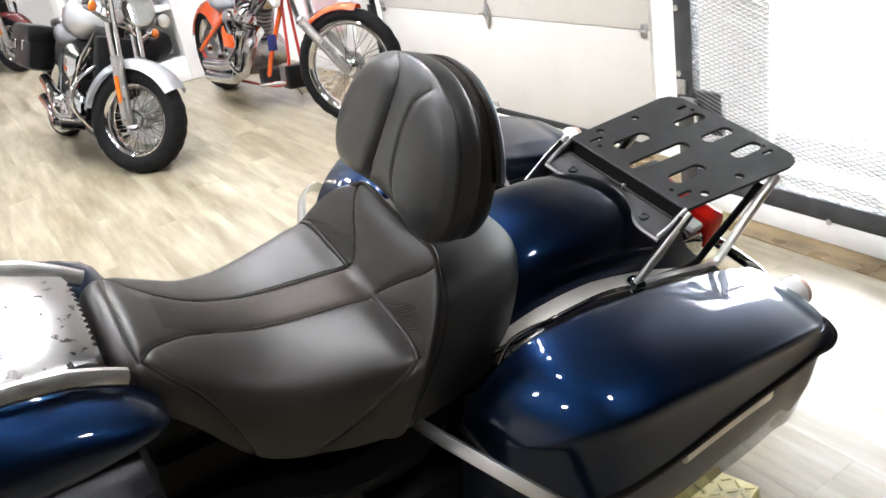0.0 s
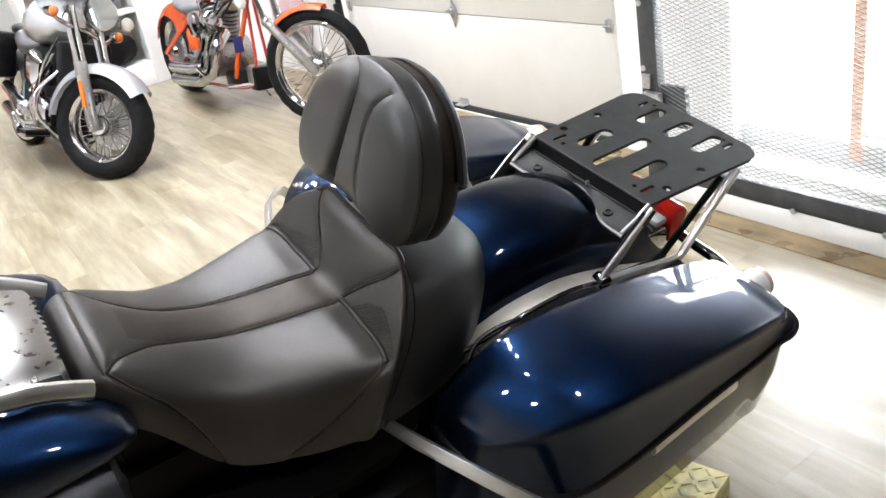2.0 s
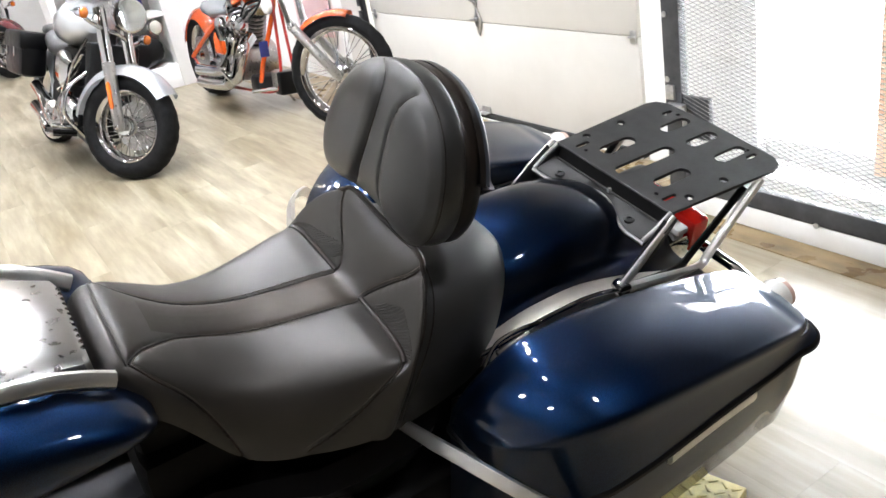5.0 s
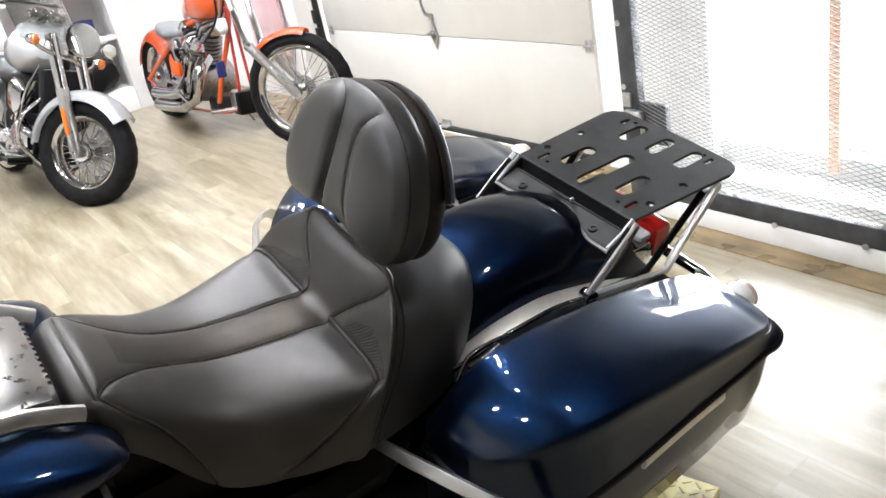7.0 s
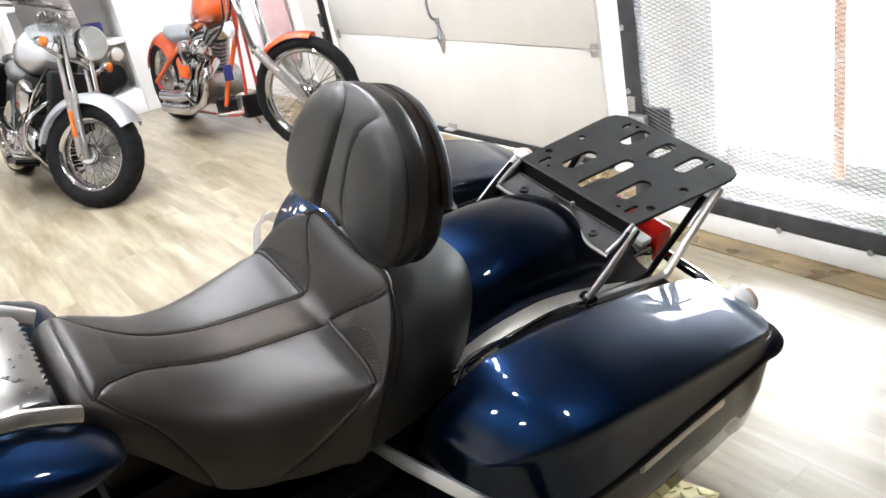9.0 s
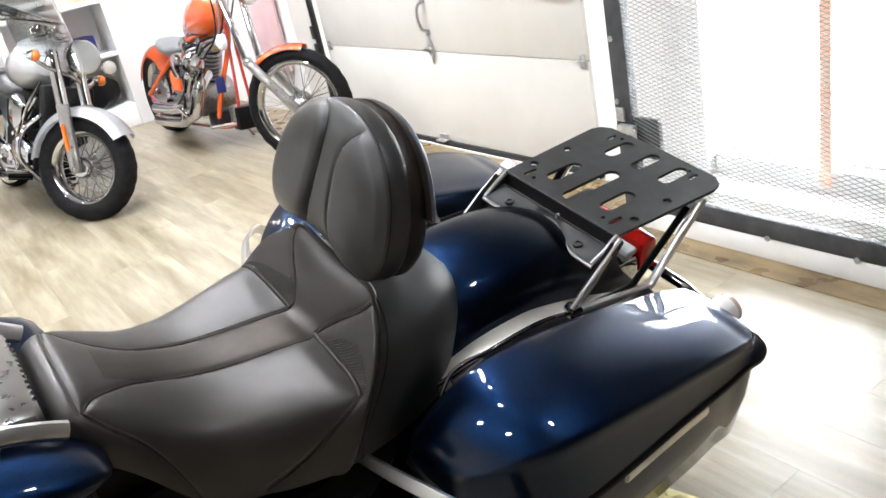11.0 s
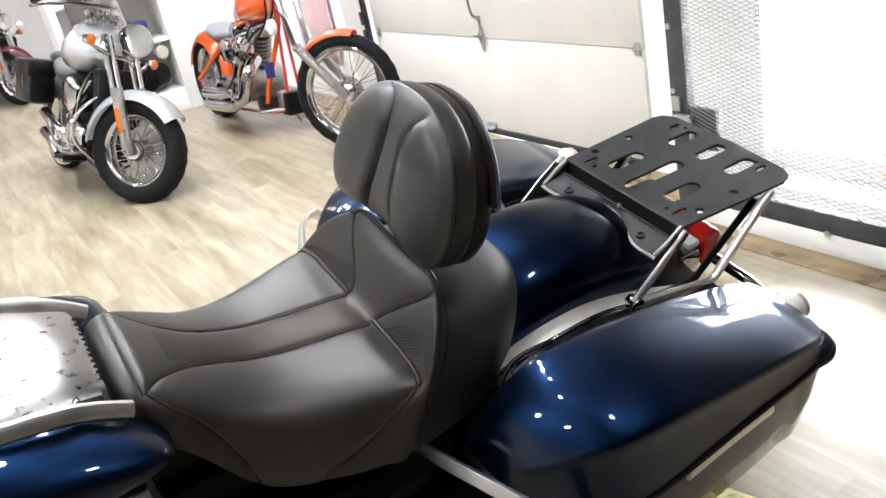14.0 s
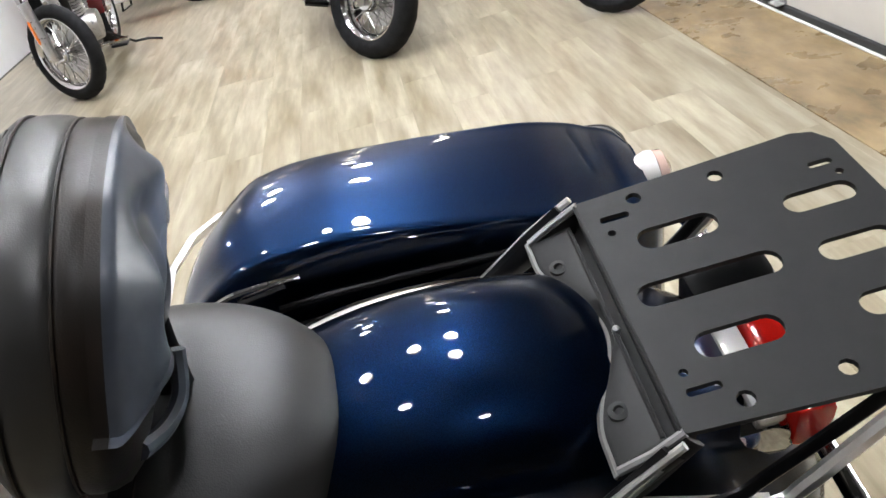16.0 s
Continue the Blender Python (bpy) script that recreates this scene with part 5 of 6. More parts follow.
def v_twin(parent, at, mat=CHROME, s=1.0):
    """Crankcase with two finned cylinders and rocker covers."""
    c = Vector(at)
    eng = part("engine", lathe([(0.05, -0.13), (0.105, -0.12), (0.12, -0.06), (0.12, 0.06), (0.105, 0.12), (0.05, 0.13)], 24, "y", Matrix.Translation(c) @ Matrix.Scale(s, 4)), STEEL, parent, "chrome and black V-twin engine")
    part("cam_cover", lathe([(0.115, -0.155), (0.12, -0.14), (0.12, -0.12)], 24, "y", Matrix.Translation(c)), CHROME, eng, "polished chrome cover")
    for ang in (-24, 24):
        m = Matrix.Translation(c) @ Matrix.Scale(s, 4) @ pose(0, 0, 0, 0, ang, 0)
        for k in range(7):
            z = 0.13 + 0.024 * k
            part("cooling_fin", lathe([(0.062, z), (0.068, z + 0.004), (0.068, z + 0.009), (0.062, z + 0.013)], 16, "z", m), STEEL, eng)
        part("cylinder", lathe([(0.054, 0.11), (0.054, 0.31)], 16, "z", m), IRON, eng)
        bm = bmesh.new()
        box(bm, (-0.06, -0.07, 0.30), (0.06, 0.07, 0.37), 0.02, m)
        part("rocker_cover", bm, mat, eng, "chrome rocker cover")
        tb = tubed([m @ Vector((0.02, -0.075, 0.06)), m @ Vector((0.02, -0.075, 0.31))], 0.008, 8)
        part("pushrod_tube", tb, CHROME, eng)
    air = Matrix.Translation(c + Vector((-0.02, -0.17, 0.24)) * 1.0) @ Matrix.Scale(0.8 * s, 4)
    part("air_cleaner", lathe([(0.03, -0.06), (0.085, -0.05), (0.095, -0.02), (0.09, 0.02), (0.05, 0.05)], 24, "y", air), CHROME, eng, "round chrome air cleaner")
    return eng


def handlebar(parent, pts, r=0.013):
    return part("handlebar", tubed(smooth_path(pts, 5), r, 10), CHROME, parent, "chrome handlebar")


def cruiser(name, m, paint, label, steer=40, guard=True, bags=True, screen=True, rim=0.205, r=0.32, tw=0.13, lamp_r=0.095, stand=((-0.85, 0.1, 0.2), (-0.95, 0.2, 0.09), (-0.99, 0.28, 0.106))):
    """A cruiser that stands with its front tyre on the origin and looks along x."""
    root = thing(name, m, label, "motorcycle", "")
    st = pose(0, 0, 0, 0, 0, steer)
    spoked_wheel(root, (0, 0, r), r, tw, rim, st, 40, disc=1, name="front_wheel")
    if guard:
        fender(root, (0, 0, r), r + 0.042, tw + 0.06, 38, 176, paint, "painted front fender", st, 0.062)
    for s in (-1, 1):
        a = st @ Vector((0.0, s * 0.105, r))
        b = st @ Vector((-0.09, s * 0.105, r + 0.36))
        c = st @ Vector((-0.165, s * 0.105, r + 0.66))
        leg = part("fork_leg", tubed([a + (a - b) * 0.08, a, a + (b - a) * 0.3, b], [0.022, 0.032, 0.034, 0.036], 16), STEEL, root, "satin aluminium fork leg")
        part("fork_cover", tubed([b, b + (c - b) * 0.04, c], [0.032, 0.034, 0.034], 16), CHROME, leg, "wide chrome fork cover")
        part("axle_cap", lathe([(0.012, -0.03), (0.026, -0.028), (0.028, 0), (0.022, 0.02)], 14, "y", Matrix.Translation(a)), CHROME, leg)
        out = st @ Vector((0, s * 0.036, 0)) - st @ Vector((0, 0, 0))
        part("reflector", tubed([a + (b - a) * 0.28 + out, a + (b - a) * 0.32 + out, a + (b - a) * 0.66 + out, a + (b - a) * 0.70 + out], [0.008, 0.016, 0.016, 0.008], 10, flat=0.4, up=out), AMBER, leg, "amber side reflector")
    part("hub_drum", lathe([(0.02, -0.075), (0.05, -0.07), (0.062, -0.05), (0.062, 0.05), (0.05, 0.07), (0.02, 0.075)], 24, "y", st @ Matrix.Translation((0, 0, r))), CHROME, root, "polished hub drum")
    hp = st @ Vector((-0.05, 0.02, r + 0.64)) if screen else st @ Vector((-0.10, 0, r + 0.56))
    hm = Matrix.Translation(hp) @ pose(0, 0, 0, 0, 4 if not screen else -6, steer if not screen else steer - 30)
    bm = lathe([(0.02, -0.15), (lamp_r * 0.6, -0.13), (lamp_r * 0.92, -0.07), (lamp_r, -0.01), (lamp_r * 1.05, 0.0), (lamp_r * 1.05, 0.012), (lamp_r * 0.95, 0.016)], 28, "x")
    hl = part("headlight", bm, CHROME, root, "round chrome headlight")
    hl.matrix_basis = hm
    part("reflector_bowl", lathe([(lamp_r * 0.93, 0.014), (lamp_r * 0.7, -0.02), (lamp_r * 0.3, -0.045), (0.01, -0.05)], 24, "x"), POLISHED, hl)
    part("glass", lathe([(lamp_r * 0.94, 0.017), (lamp_r * 0.7, 0.03), (lamp_r * 0.3, 0.038), (0.004, 0.04)], 24, "x"), CLEAR if not screen else GLASS, hl, "clear headlight glass")
    part("bulb", lathe([(0.012, -0.05), (0.014, -0.02), (0.004, -0.008)], 12, "x"), CHROME, hl)
    if screen:
        for s in (-1, 1):
            pl = part("passing_lamp", lathe([(0.01, -0.08), (0.03, -0.06), (0.042, -0.01), (0.044, 0.0), (0.04, 0.006)], 20, "x"), CHROME, root, "small chrome passing lamp")
            pl.matrix_basis = hm @ Matrix.Translation((-0.02, s * 0.165, -0.045))
            part("lens", lathe([(0.039, 0.007), (0.025, 0.014), (0.002, 0.017)], 18, "x"), POLISHED, pl)
    part("signal_bar", tubed(smooth_path([st @ Vector(p) for p in ((-0.15, -0.27, r + 0.61), (-0.13, -0.16, r + 0.56), (-0.10, 0, r + 0.52), (-0.13, 0.16, r + 0.47), (-0.15, 0.27, r + 0.505))], 5), 0.012, 10), CHROME, root, "chrome signal bar")
    for s in (-1, 1):
        sg = bullet(root, (0, 0, 0), AMBER)
        sg.matrix_basis = st @ Matrix.Translation((-0.12, s * 0.285, r + 0.567 - s * 0.055))
    if screen:
        handlebar(root, [(-1.0, -0.36, 1.17), (-0.82, -0.30, 1.21), (-0.60, -0.05, 1.13)] + [st @ Vector(p) for p in ((-0.36, 0.16, r + 0.76), (-0.48, 0.36, r + 0.78), (-0.62, 0.40, r + 0.72))], 0.015)
        grip = part("grip", tubed(smooth_path([(-1.01, -0.363, 1.168), (-0.90, -0.33, 1.195), (-0.80, -0.285, 1.208), (-0.72, -0.20, 1.18)], 4), 0.022, 12), BLACK, root, "black rubber grip")
        part("lever", tubed([(-0.66, -0.16, 1.16), (-0.80, -0.34, 1.15), (-0.93, -0.40, 1.13)], 0.008, 8), CHROME, grip)
        for k, (x, y) in enumerate(((-0.62, -0.12), (-0.56, -0.03))):
            dial = part("instrument", lathe([(0.02, -0.07), (0.045, -0.055), (0.058, -0.01), (0.06, 0.0), (0.052, 0.008)], 20, "z", Matrix.Translation((x, y, 1.08)) @ pose(0, 0, 0, 0, -40, 0)), CHROME, root, "round chrome instrument housing")
            part("dial", lathe([(0.051, 0.009), (0.03, 0.011), (0.002, 0.0115)], 20, "z", Matrix.Translation((x, y, 1.08)) @ pose(0, 0, 0, 0, -40, 0)), BLACK, dial)
    else:
        handlebar(root, [st @ Vector(p) for p in ((-0.62, -0.40, r + 0.72), (-0.48, -0.36, r + 0.78), (-0.36, -0.16, r + 0.74), (-0.36, 0.16, r + 0.74), (-0.48, 0.36, r + 0.78), (-0.62, 0.40, r + 0.72))])
    for s in ((1,) if screen else (-1, 1)):
        p, q = st @ Vector((-0.66, s * 0.41, r + 0.70)), st @ Vector((-0.52, s * 0.37, r + 0.765))
        part("grip", tubed([p, q], 0.018, 10), BLACK, root, "black rubber grip")
        part("lever", tubed([st @ Vector((-0.47, s * 0.36, r + 0.77)), st @ Vector((-0.60, s * 0.44, r + 0.72))], 0.006, 6), CHROME, root)
    if screen:
        rows = []
        for k in range(13):
            t = k / 12
            z = r + 0.62 + 0.60 * t
            x = -0.10 - 0.33 * t
            w = 0.25 * (1 - 0.25 * t ** 3)
            rows.append([st @ Vector((x - 0.14 * (v * v), w * v, z)) for v in [-1 + j / 6 for j in range(13)]])
        bm = grid_mesh(bmesh.new(), rows)
        bmesh.ops.solidify(bm, geom=bm.faces[:], thickness=0.003)
        ws = part("windscreen", bm, GLASS, root, "clear acrylic windscreen")
        ws.visible_shadow = False
        part("screen_brace", tubed([rows[4][0], rows[4][6], rows[4][12]], 0.008, 8), CHROME, ws)
    # body
    part("frame", tubed(smooth_path([(-0.42, 0, r + 0.55), (-0.45, 0, r + 0.2), (-0.5, 0, 0.16), (-0.95, 0, 0.14), (-1.2, 0, 0.22)], 5), 0.035, 10), BLACK, root, "black frame tube")
    if screen:
        part("radiator", boxed((-0.44, -0.15, 0.20), (-0.33, 0.15, 0.78), 0.02), MATTE_BLACK, root, "black radiator")
    part("fuel_tank", blob([(-0.50, -0.085, r + 0.565, 0.05, 0.05), (-0.55, -0.085, r + 0.575, 0.125, 0.10), (-0.65, -0.08, r + 0.58, 0.17, 0.14), (-0.83, -0.05, r + 0.55, 0.19, 0.13), (-1.0, -0.01, r + 0.46, 0.1, 0.07), (-1.05, 0, r + 0.44, 0.04, 0.03)]), paint, root, "painted teardrop fuel tank")
    part("rider_seat", blob([(-0.95, 0, r + 0.42, 0.08, 0.04), (-1.05, 0, r + 0.39, 0.15, 0.06), (-1.2, 0, r + 0.39, 0.18, 0.07), (-1.33, 0, r + 0.44, 0.17, 0.08), (-1.38, 0, r + 0.46, 0.12, 0.04)]), LEATHER, root, "black rider seat")
    part("passenger_seat", blob([(-1.38, 0, r + 0.50, 0.08, 0.03), (-1.45, 0, r + 0.51, 0.13, 0.05), (-1.62, 0, r + 0.50, 0.12, 0.05), (-1.68, 0, r + 0.48, 0.07, 0.03)]), LEATHER, root, "black passenger seat")
    v_twin(root, (-0.78, 0, 0.34))
    if screen:
        part("gearbox", boxed((-1.25, -0.14, 0.18), (-0.5, 0.14, 0.50), 0.04), MATTE_BLACK, root, "black engine and gearbox casing")
        part("side_panel", boxed((-1.3, -0.13, 0.45), (-0.62, 0.13, 0.74), 0.05), MATTE_BLACK, root, "black side panel")
        part("air_box", blob([(-0.80, -0.17, 0.6, 0.03, 0.06), (-0.76, -0.19, 0.6, 0.05, 0.11), (-0.68, -0.19, 0.58, 0.05, 0.12), (-0.63, -0.17, 0.58, 0.03, 0.06)], 20), CHROME, root, "polished chrome air box")
        for k, (x, z, q) in enumerate(((-0.60, 0.30, 0.085), (-0.80, 0.27, 0.10), (-0.98, 0.30, 0.075))):
            cover = part("crankcase_cover", lathe([(0.01, -0.05), (q * 0.55, -0.046), (q * 0.8, -0.034), (q, -0.012), (q, 0.03)], 28, "y", Matrix.Translation((x, -0.19, z))), CHROME, root, "round polished engine cover")
            for j in range(6):
                a = 2 * math.pi * j / 6 + 0.3 * k
                part("cover_bolt", lathe([(0.002, -0.012), (0.007, -0.010), (0.007, 0.0)], 8, "y", Matrix.Translation((x + q * 0.82 * math.cos(a), -0.222, z + q * 0.82 * math.sin(a)))), STEEL, cover)
        for k in range(5):
            part("hose", tubed(smooth_path([(-0.47, -0.13 - 0.012 * k, 0.80 - 0.05 * k), (-0.52 - 0.03 * k, -0.20, 0.62 - 0.03 * k), (-0.60 - 0.05 * k, -0.21, 0.45), (-0.75, -0.17, 0.36 + 0.02 * k)], 6), 0.009, 8), BLACK if k % 2 else CHROME, root)
        part("crash_bar", tubed(smooth_path([(-0.40, -0.10, 0.62), (-0.36, -0.26, 0.50), (-0.36, -0.28, 0.34), (-0.42, -0.14, 0.20)], 6), 0.014, 10), CHROME, root, "chrome engine guard bar")
        part("engine_cover", blob([(-0.72, -0.18, 0.36, 0.03, 0.05), (-0.66, -0.2, 0.36, 0.05, 0.09), (-0.52, -0.2, 0.34, 0.05, 0.09), (-0.46, -0.18, 0.33, 0.03, 0.05)], 20), CHROME, root, "chrome engine cover")
    for s in (-1, 1):
        part("exhaust", tubed(smooth_path([(-0.62, -0.13, 0.42 if s > 0 else 0.36), (-0.66, -0.19, 0.25), (-0.92, -0.21, 0.20 + 0.045 * s), (-1.2, -0.2, 0.30 + 0.06 * s), (-1.42, -0.2, 0.36 + 0.07 * s)], 5), 0.04, 12), CHROME, root, "chrome exhaust pipe")
        part("footboard", boxed((-0.62, s * 0.2, 0.205), (-0.42, s * 0.32, 0.225), 0.01), BLACK, root, "black rubber footboard")
        part("highway_peg", tubed([(-0.45, s * 0.12, 0.24), (-0.42, s * 0.34, 0.26)], 0.014, 8), CHROME, root, "chrome foot peg")
    spoked_wheel(root, (-1.64, 0, r), r, tw + 0.03, rim, None, 36, name="rear_wheel")
    fender(root, (-1.64, 0, r), r + 0.05, tw + 0.09, 0, 165, paint, "painted rear fender", None, 0.09, "rear_fender")
    if bags:
        for s in (-1, 1):
            bag = part("saddlebag", boxed((-1.88, min(s * 0.13, s * 0.31), 0.48), (-1.40, max(s * 0.13, s * 0.31), 0.78), 0.04), BLACK, root, "black leather saddlebag")
            part("flap", boxed((-1.885, min(s * 0.125, s * 0.318), 0.66), (-1.395, max(s * 0.125, s * 0.318), 0.795), 0.03), BLACK, bag)
            for k in (-1.76, -1.54):
                part("buckle", boxed((k - 0.015, min(s * 0.316, s * 0.324), 0.61), (k + 0.015, max(s * 0.316, s * 0.324), 0.68), 0.003), CHROME, bag)
    part("side_stand", tubed(list(stand), 0.011, 8), BLACK, root, "black side stand")
    return root


cruiser("cruiser_motorcycle", pose(-1.19, -1.85, 0, 0, 0, 6) @ pose(0, 0, 0, -21, 0, 0), SILVER, "silver cruiser motorcycle with windscreen and black saddlebags", 35)
cruiser("black_motorcycle", pose(-2.22, -3.81, 0, 0, 0, 5) @ pose(0, 0, 0, -5, 0, 0), MAROON, "dark red motorcycle on its side stand by the wall", 50, False, False, False, 0.235, 0.325, 0.10, 0.08,
        ((-0.95, 0.1, 0.24), (-1.12, 0.26, 0.09), (-1.15, 0.36, 0.085), (-1.2, 0.46, 0.052)))
cruiser("far_motorcycle", pose(-7.0, -1.9, 0, 0, 0, 6) @ pose(0, 0, 0, -12, 0, 0), MAROON, "dark red touring motorcycle standing at the back of the showroom", 30, True, True, True, 0.2, 0.32, 0.13)


def chopper():
    """Rigid orange chopper with a long raked fork."""
    root = thing("chopper_motorcycle", pose(-0.70, -0.57, 0, 0, 0, 4) @ pose(0, 0, 0, -7, 0, 0), "orange custom chopper motorcycle with long chrome fork", "motorcycle")
    r, rr = 0.352, 0.33
    st = pose(0, 0, 0, 0, 0, 34)
    spoked_wheel(root, (0, 0, r), r, 0.085, 0.268, st, 40, name="front_wheel")
    part("hub_flange", lathe([(0.02, 0.045), (0.055, 0.042), (0.085, 0.036), (0.085, 0.030), (0.05, 0.028)], 28, "y", st @ Matrix.Translation((0, 0, r))), STEEL, root, "drilled steel hub flange")
    fender(root, (0, 0, r), r + 0.022, 0.105, 76, 141, ORANGE, "short orange front fender", st, 0.035)
    for s in (-1, 1):
        leg = part("fork_leg", tubed([st @ Vector((0.02, s * 0.085, r - 0.03)), st @ Vector((0, s * 0.085, r)), st @ Vector((-0.27, s * 0.085, r + 0.30))], [0.018, 0.028, 0.029], 12), STEEL, root, "satin fork leg")
        part("fork_tube", tubed([st @ Vector((-0.27, s * 0.085, r + 0.30)), (-0.84, s * 0.085 + 0.02, r + 0.90)], 0.022, 12), CHROME, leg, "chrome fork tube")
        part("fork_collar", lathe([(0.03, -0.012), (0.033, 0), (0.03, 0.012)], 14, "z", st @ Matrix.Translation((-0.26, s * 0.085, r + 0.29)) @ pose(0, 0, 0, 0, -42, 0)), CHROME, leg)
    hl = part("headlight", lathe([(0.014, -0.10), (0.04, -0.08), (0.054, -0.02), (0.057, 0.0), (0.053, 0.008)], 24, "x", Matrix.Translation((-0.42, 0, r + 0.66))), CHROME, root, "chrome headlight")
    part("glass", lathe([(0.052, 0.009), (0.035, 0.019), (0.003, 0.023)], 22, "x", Matrix.Translation((-0.42, 0, r + 0.66))), CLEAR, hl)
    handlebar(root, [(-1.25, -0.38, r + 0.88), (-1.02, -0.34, r + 0.96), (-0.82, -0.12, r + 0.92), (-0.82, 0.12, r + 0.92), (-1.02, 0.34, r + 0.96), (-1.25, 0.38, r + 0.88)])
    # frame tubes
    for s in (-1, 1):
        part("frame_tube", tubed(smooth_path([(-0.82, s * 0.02, r + 0.50), (-0.80, s * 0.03, 0.60), (-0.78, s * 0.05, 0.28), (-0.86, s * 0.09, 0.16), (-1.4, s * 0.12, 0.14), (-1.85, s * 0.15, 0.16), (-2.13, s * 0.16, rr)], 5), 0.011, 10), RED_TUBE, root, "red painted frame tube")
        part("seat_stay", tubed(smooth_path([(-0.86, s * 0.02, r + 0.50), (-1.5, s * 0.05, 0.72), (-1.80, s * 0.13, 0.52), (-2.13, s * 0.16, rr)], 5), 0.019, 10), ORANGE, root, "orange painted seat stay")
    part("seat_post", tubed([(-1.72, 0, 0.58), (-1.74, 0, 0.16)], 0.024, 10), ORANGE, root)
    part("down_tube", tubed(smooth_path([(-0.83, 0, 0.84), (-0.85, -0.01, 0.70), (-0.97, -0.08, 0.36), (-1.0, -0.10, 0.24), (-1.07, -0.10, 0.165)], 5), 0.017, 12), ORANGE, root, "orange painted down tube")
    part("fuel_tank", blob([(-0.88, 0, 0.915, 0.04, 0.06), (-0.93, 0, 0.92, 0.078, 0.11), (-1.07, 0, 0.915, 0.108, 0.145), (-1.27, 0, 0.885, 0.10, 0.125), (-1.44, 0, 0.82, 0.065, 0.065), (-1.52, 0, 0.79, 0.03, 0.03)]), ORANGE, root, "orange teardrop fuel tank")
    part("seat", blob([(-1.46, 0, 0.690, 0.05, 0.02), (-1.54, 0, 0.675, 0.11, 0.03), (-1.72, 0, 0.665, 0.14, 0.045), (-1.88, 0, 0.70, 0.13, 0.055), (-1.95, 0, 0.735, 0.09, 0.02)]), GREY_LEATHER, root, "grey leather sprung seat")
    spoked_wheel(root, (-2.13, 0, rr), rr, 0.2, 0.23, None, 36, disc=-1, name="rear_wheel")
    fender(root, (-2.13, 0, rr), rr + 0.04, 0.24, 40, 165, ORANGE, "orange rear fender", None, 0.09, "rear_fender")
    part("oil_tank", boxed((-1.80, -0.12, 0.30), (-1.60, 0.12, 0.54), 0.05), ORANGE, root, "orange oil tank")
    part("oil_tank_cap", boxed((-1.60, -0.1, 0.32), (-1.52, 0.1, 0.53), 0.03), CHROME, root)
    v_twin(root, (-1.32, 0, 0.34), s=1.22)
    part("intake_scoop", lathe([(0.015, -0.075), (0.05, -0.065), (0.075, -0.025), (0.07, 0.02), (0.035, 0.05)], 26, "y", Matrix.Translation((-1.06, -0.19, 0.605)) @ pose(0, 0, 0, 0, 0, 40)), CHROME, root, "round chrome intake scoop")
    part("gear_case", boxed((-1.15, -0.13, 0.14), (-1.0, 0.13, 0.26), 0.03), IRON, root, "black gear case")
    part("belt_guard", boxed((-1.56, -0.2, 0.24), (-1.28, -0.14, 0.40), 0.03), CHROME, root, "chrome belt guard")
    part("rocker_breather", tubed(smooth_path([(-1.16, -0.12, 0.58), (-1.12, -0.2, 0.53), (-1.16, -0.22, 0.42), (-1.26, -0.24, 0.33), (-1.42, -0.25, 0.27)], 6), 0.042, 14), CHROME, root, "fat chrome header pipe")
    part("primary", blob([(-1.2, -0.17, 0.28, 0.03, 0.07), (-1.3, -0.18, 0.28, 0.04, 0.10), (-1.55, -0.18, 0.27, 0.04, 0.10), (-1.7, -0.17, 0.27, 0.03, 0.06)], 18), CHROME, root, "polished chrome primary cover")
    for k, (z, y) in enumerate(((0.265, -0.25), (0.175, -0.25))):
        part("exhaust", tubed(smooth_path([(-1.08 - 0.16 * k, -0.1, 0.52), (-1.02 - 0.14 * k, -0.2, 0.44), (-1.08 - 0.1 * k, y, 0.26), (-1.24, y, z + 0.03), (-1.45, y, z + 0.01), (-1.78, y, z)], 6), 0.044, 16), CHROME, root, "chrome drag exhaust pipe")
    part("regulator", boxed((-0.86, -0.08, 0.14), (-0.74, 0.08, 0.30), 0.015), BLACK, root, "black finned regulator")
    part("oil_filter", lathe([(0.02, -0.02), (0.04, 0), (0.04, 0.1), (0.02, 0.11)], 18, "z", Matrix.Translation((-0.82, -0.06, 0.20))), STEEL, root)
    for k in range(5):
        part("cable", tubed(smooth_path([(-0.8, 0.05 * (k - 2), 1.1), (-0.85, -0.08 + 0.02 * k, 0.8), (-1.05, -0.12, 0.62 + 0.03 * k), (-1.25, -0.12, 0.5)], 6), 0.007, 6), STEEL if k % 2 else BLACK, root)
    part("horn", lathe([(0.02, -0.05), (0.05, -0.03), (0.055, 0), (0.02, 0.02)], 18, "y", Matrix.Translation((-0.80, -0.06, 0.735))), WHITE_PAINT, root, "pale round horn cover")
    part("tag", boxed((-0.83, -0.160, 0.405), (-0.815, -0.095, 0.51), 0.006), NAVY, root, "navy cloth price tag hanging from the frame")
    part("side_stand", tubed([(-1.1, 0.12, 0.12), (-1.12, 0.2, 0.0)], 0.01, 8), CHROME, root)
    part("foot_peg", tubed([(-0.72, -0.12, 0.2), (-0.72, -0.3, 0.21)], 0.013, 8), CHROME, root)
    return root


chopper()


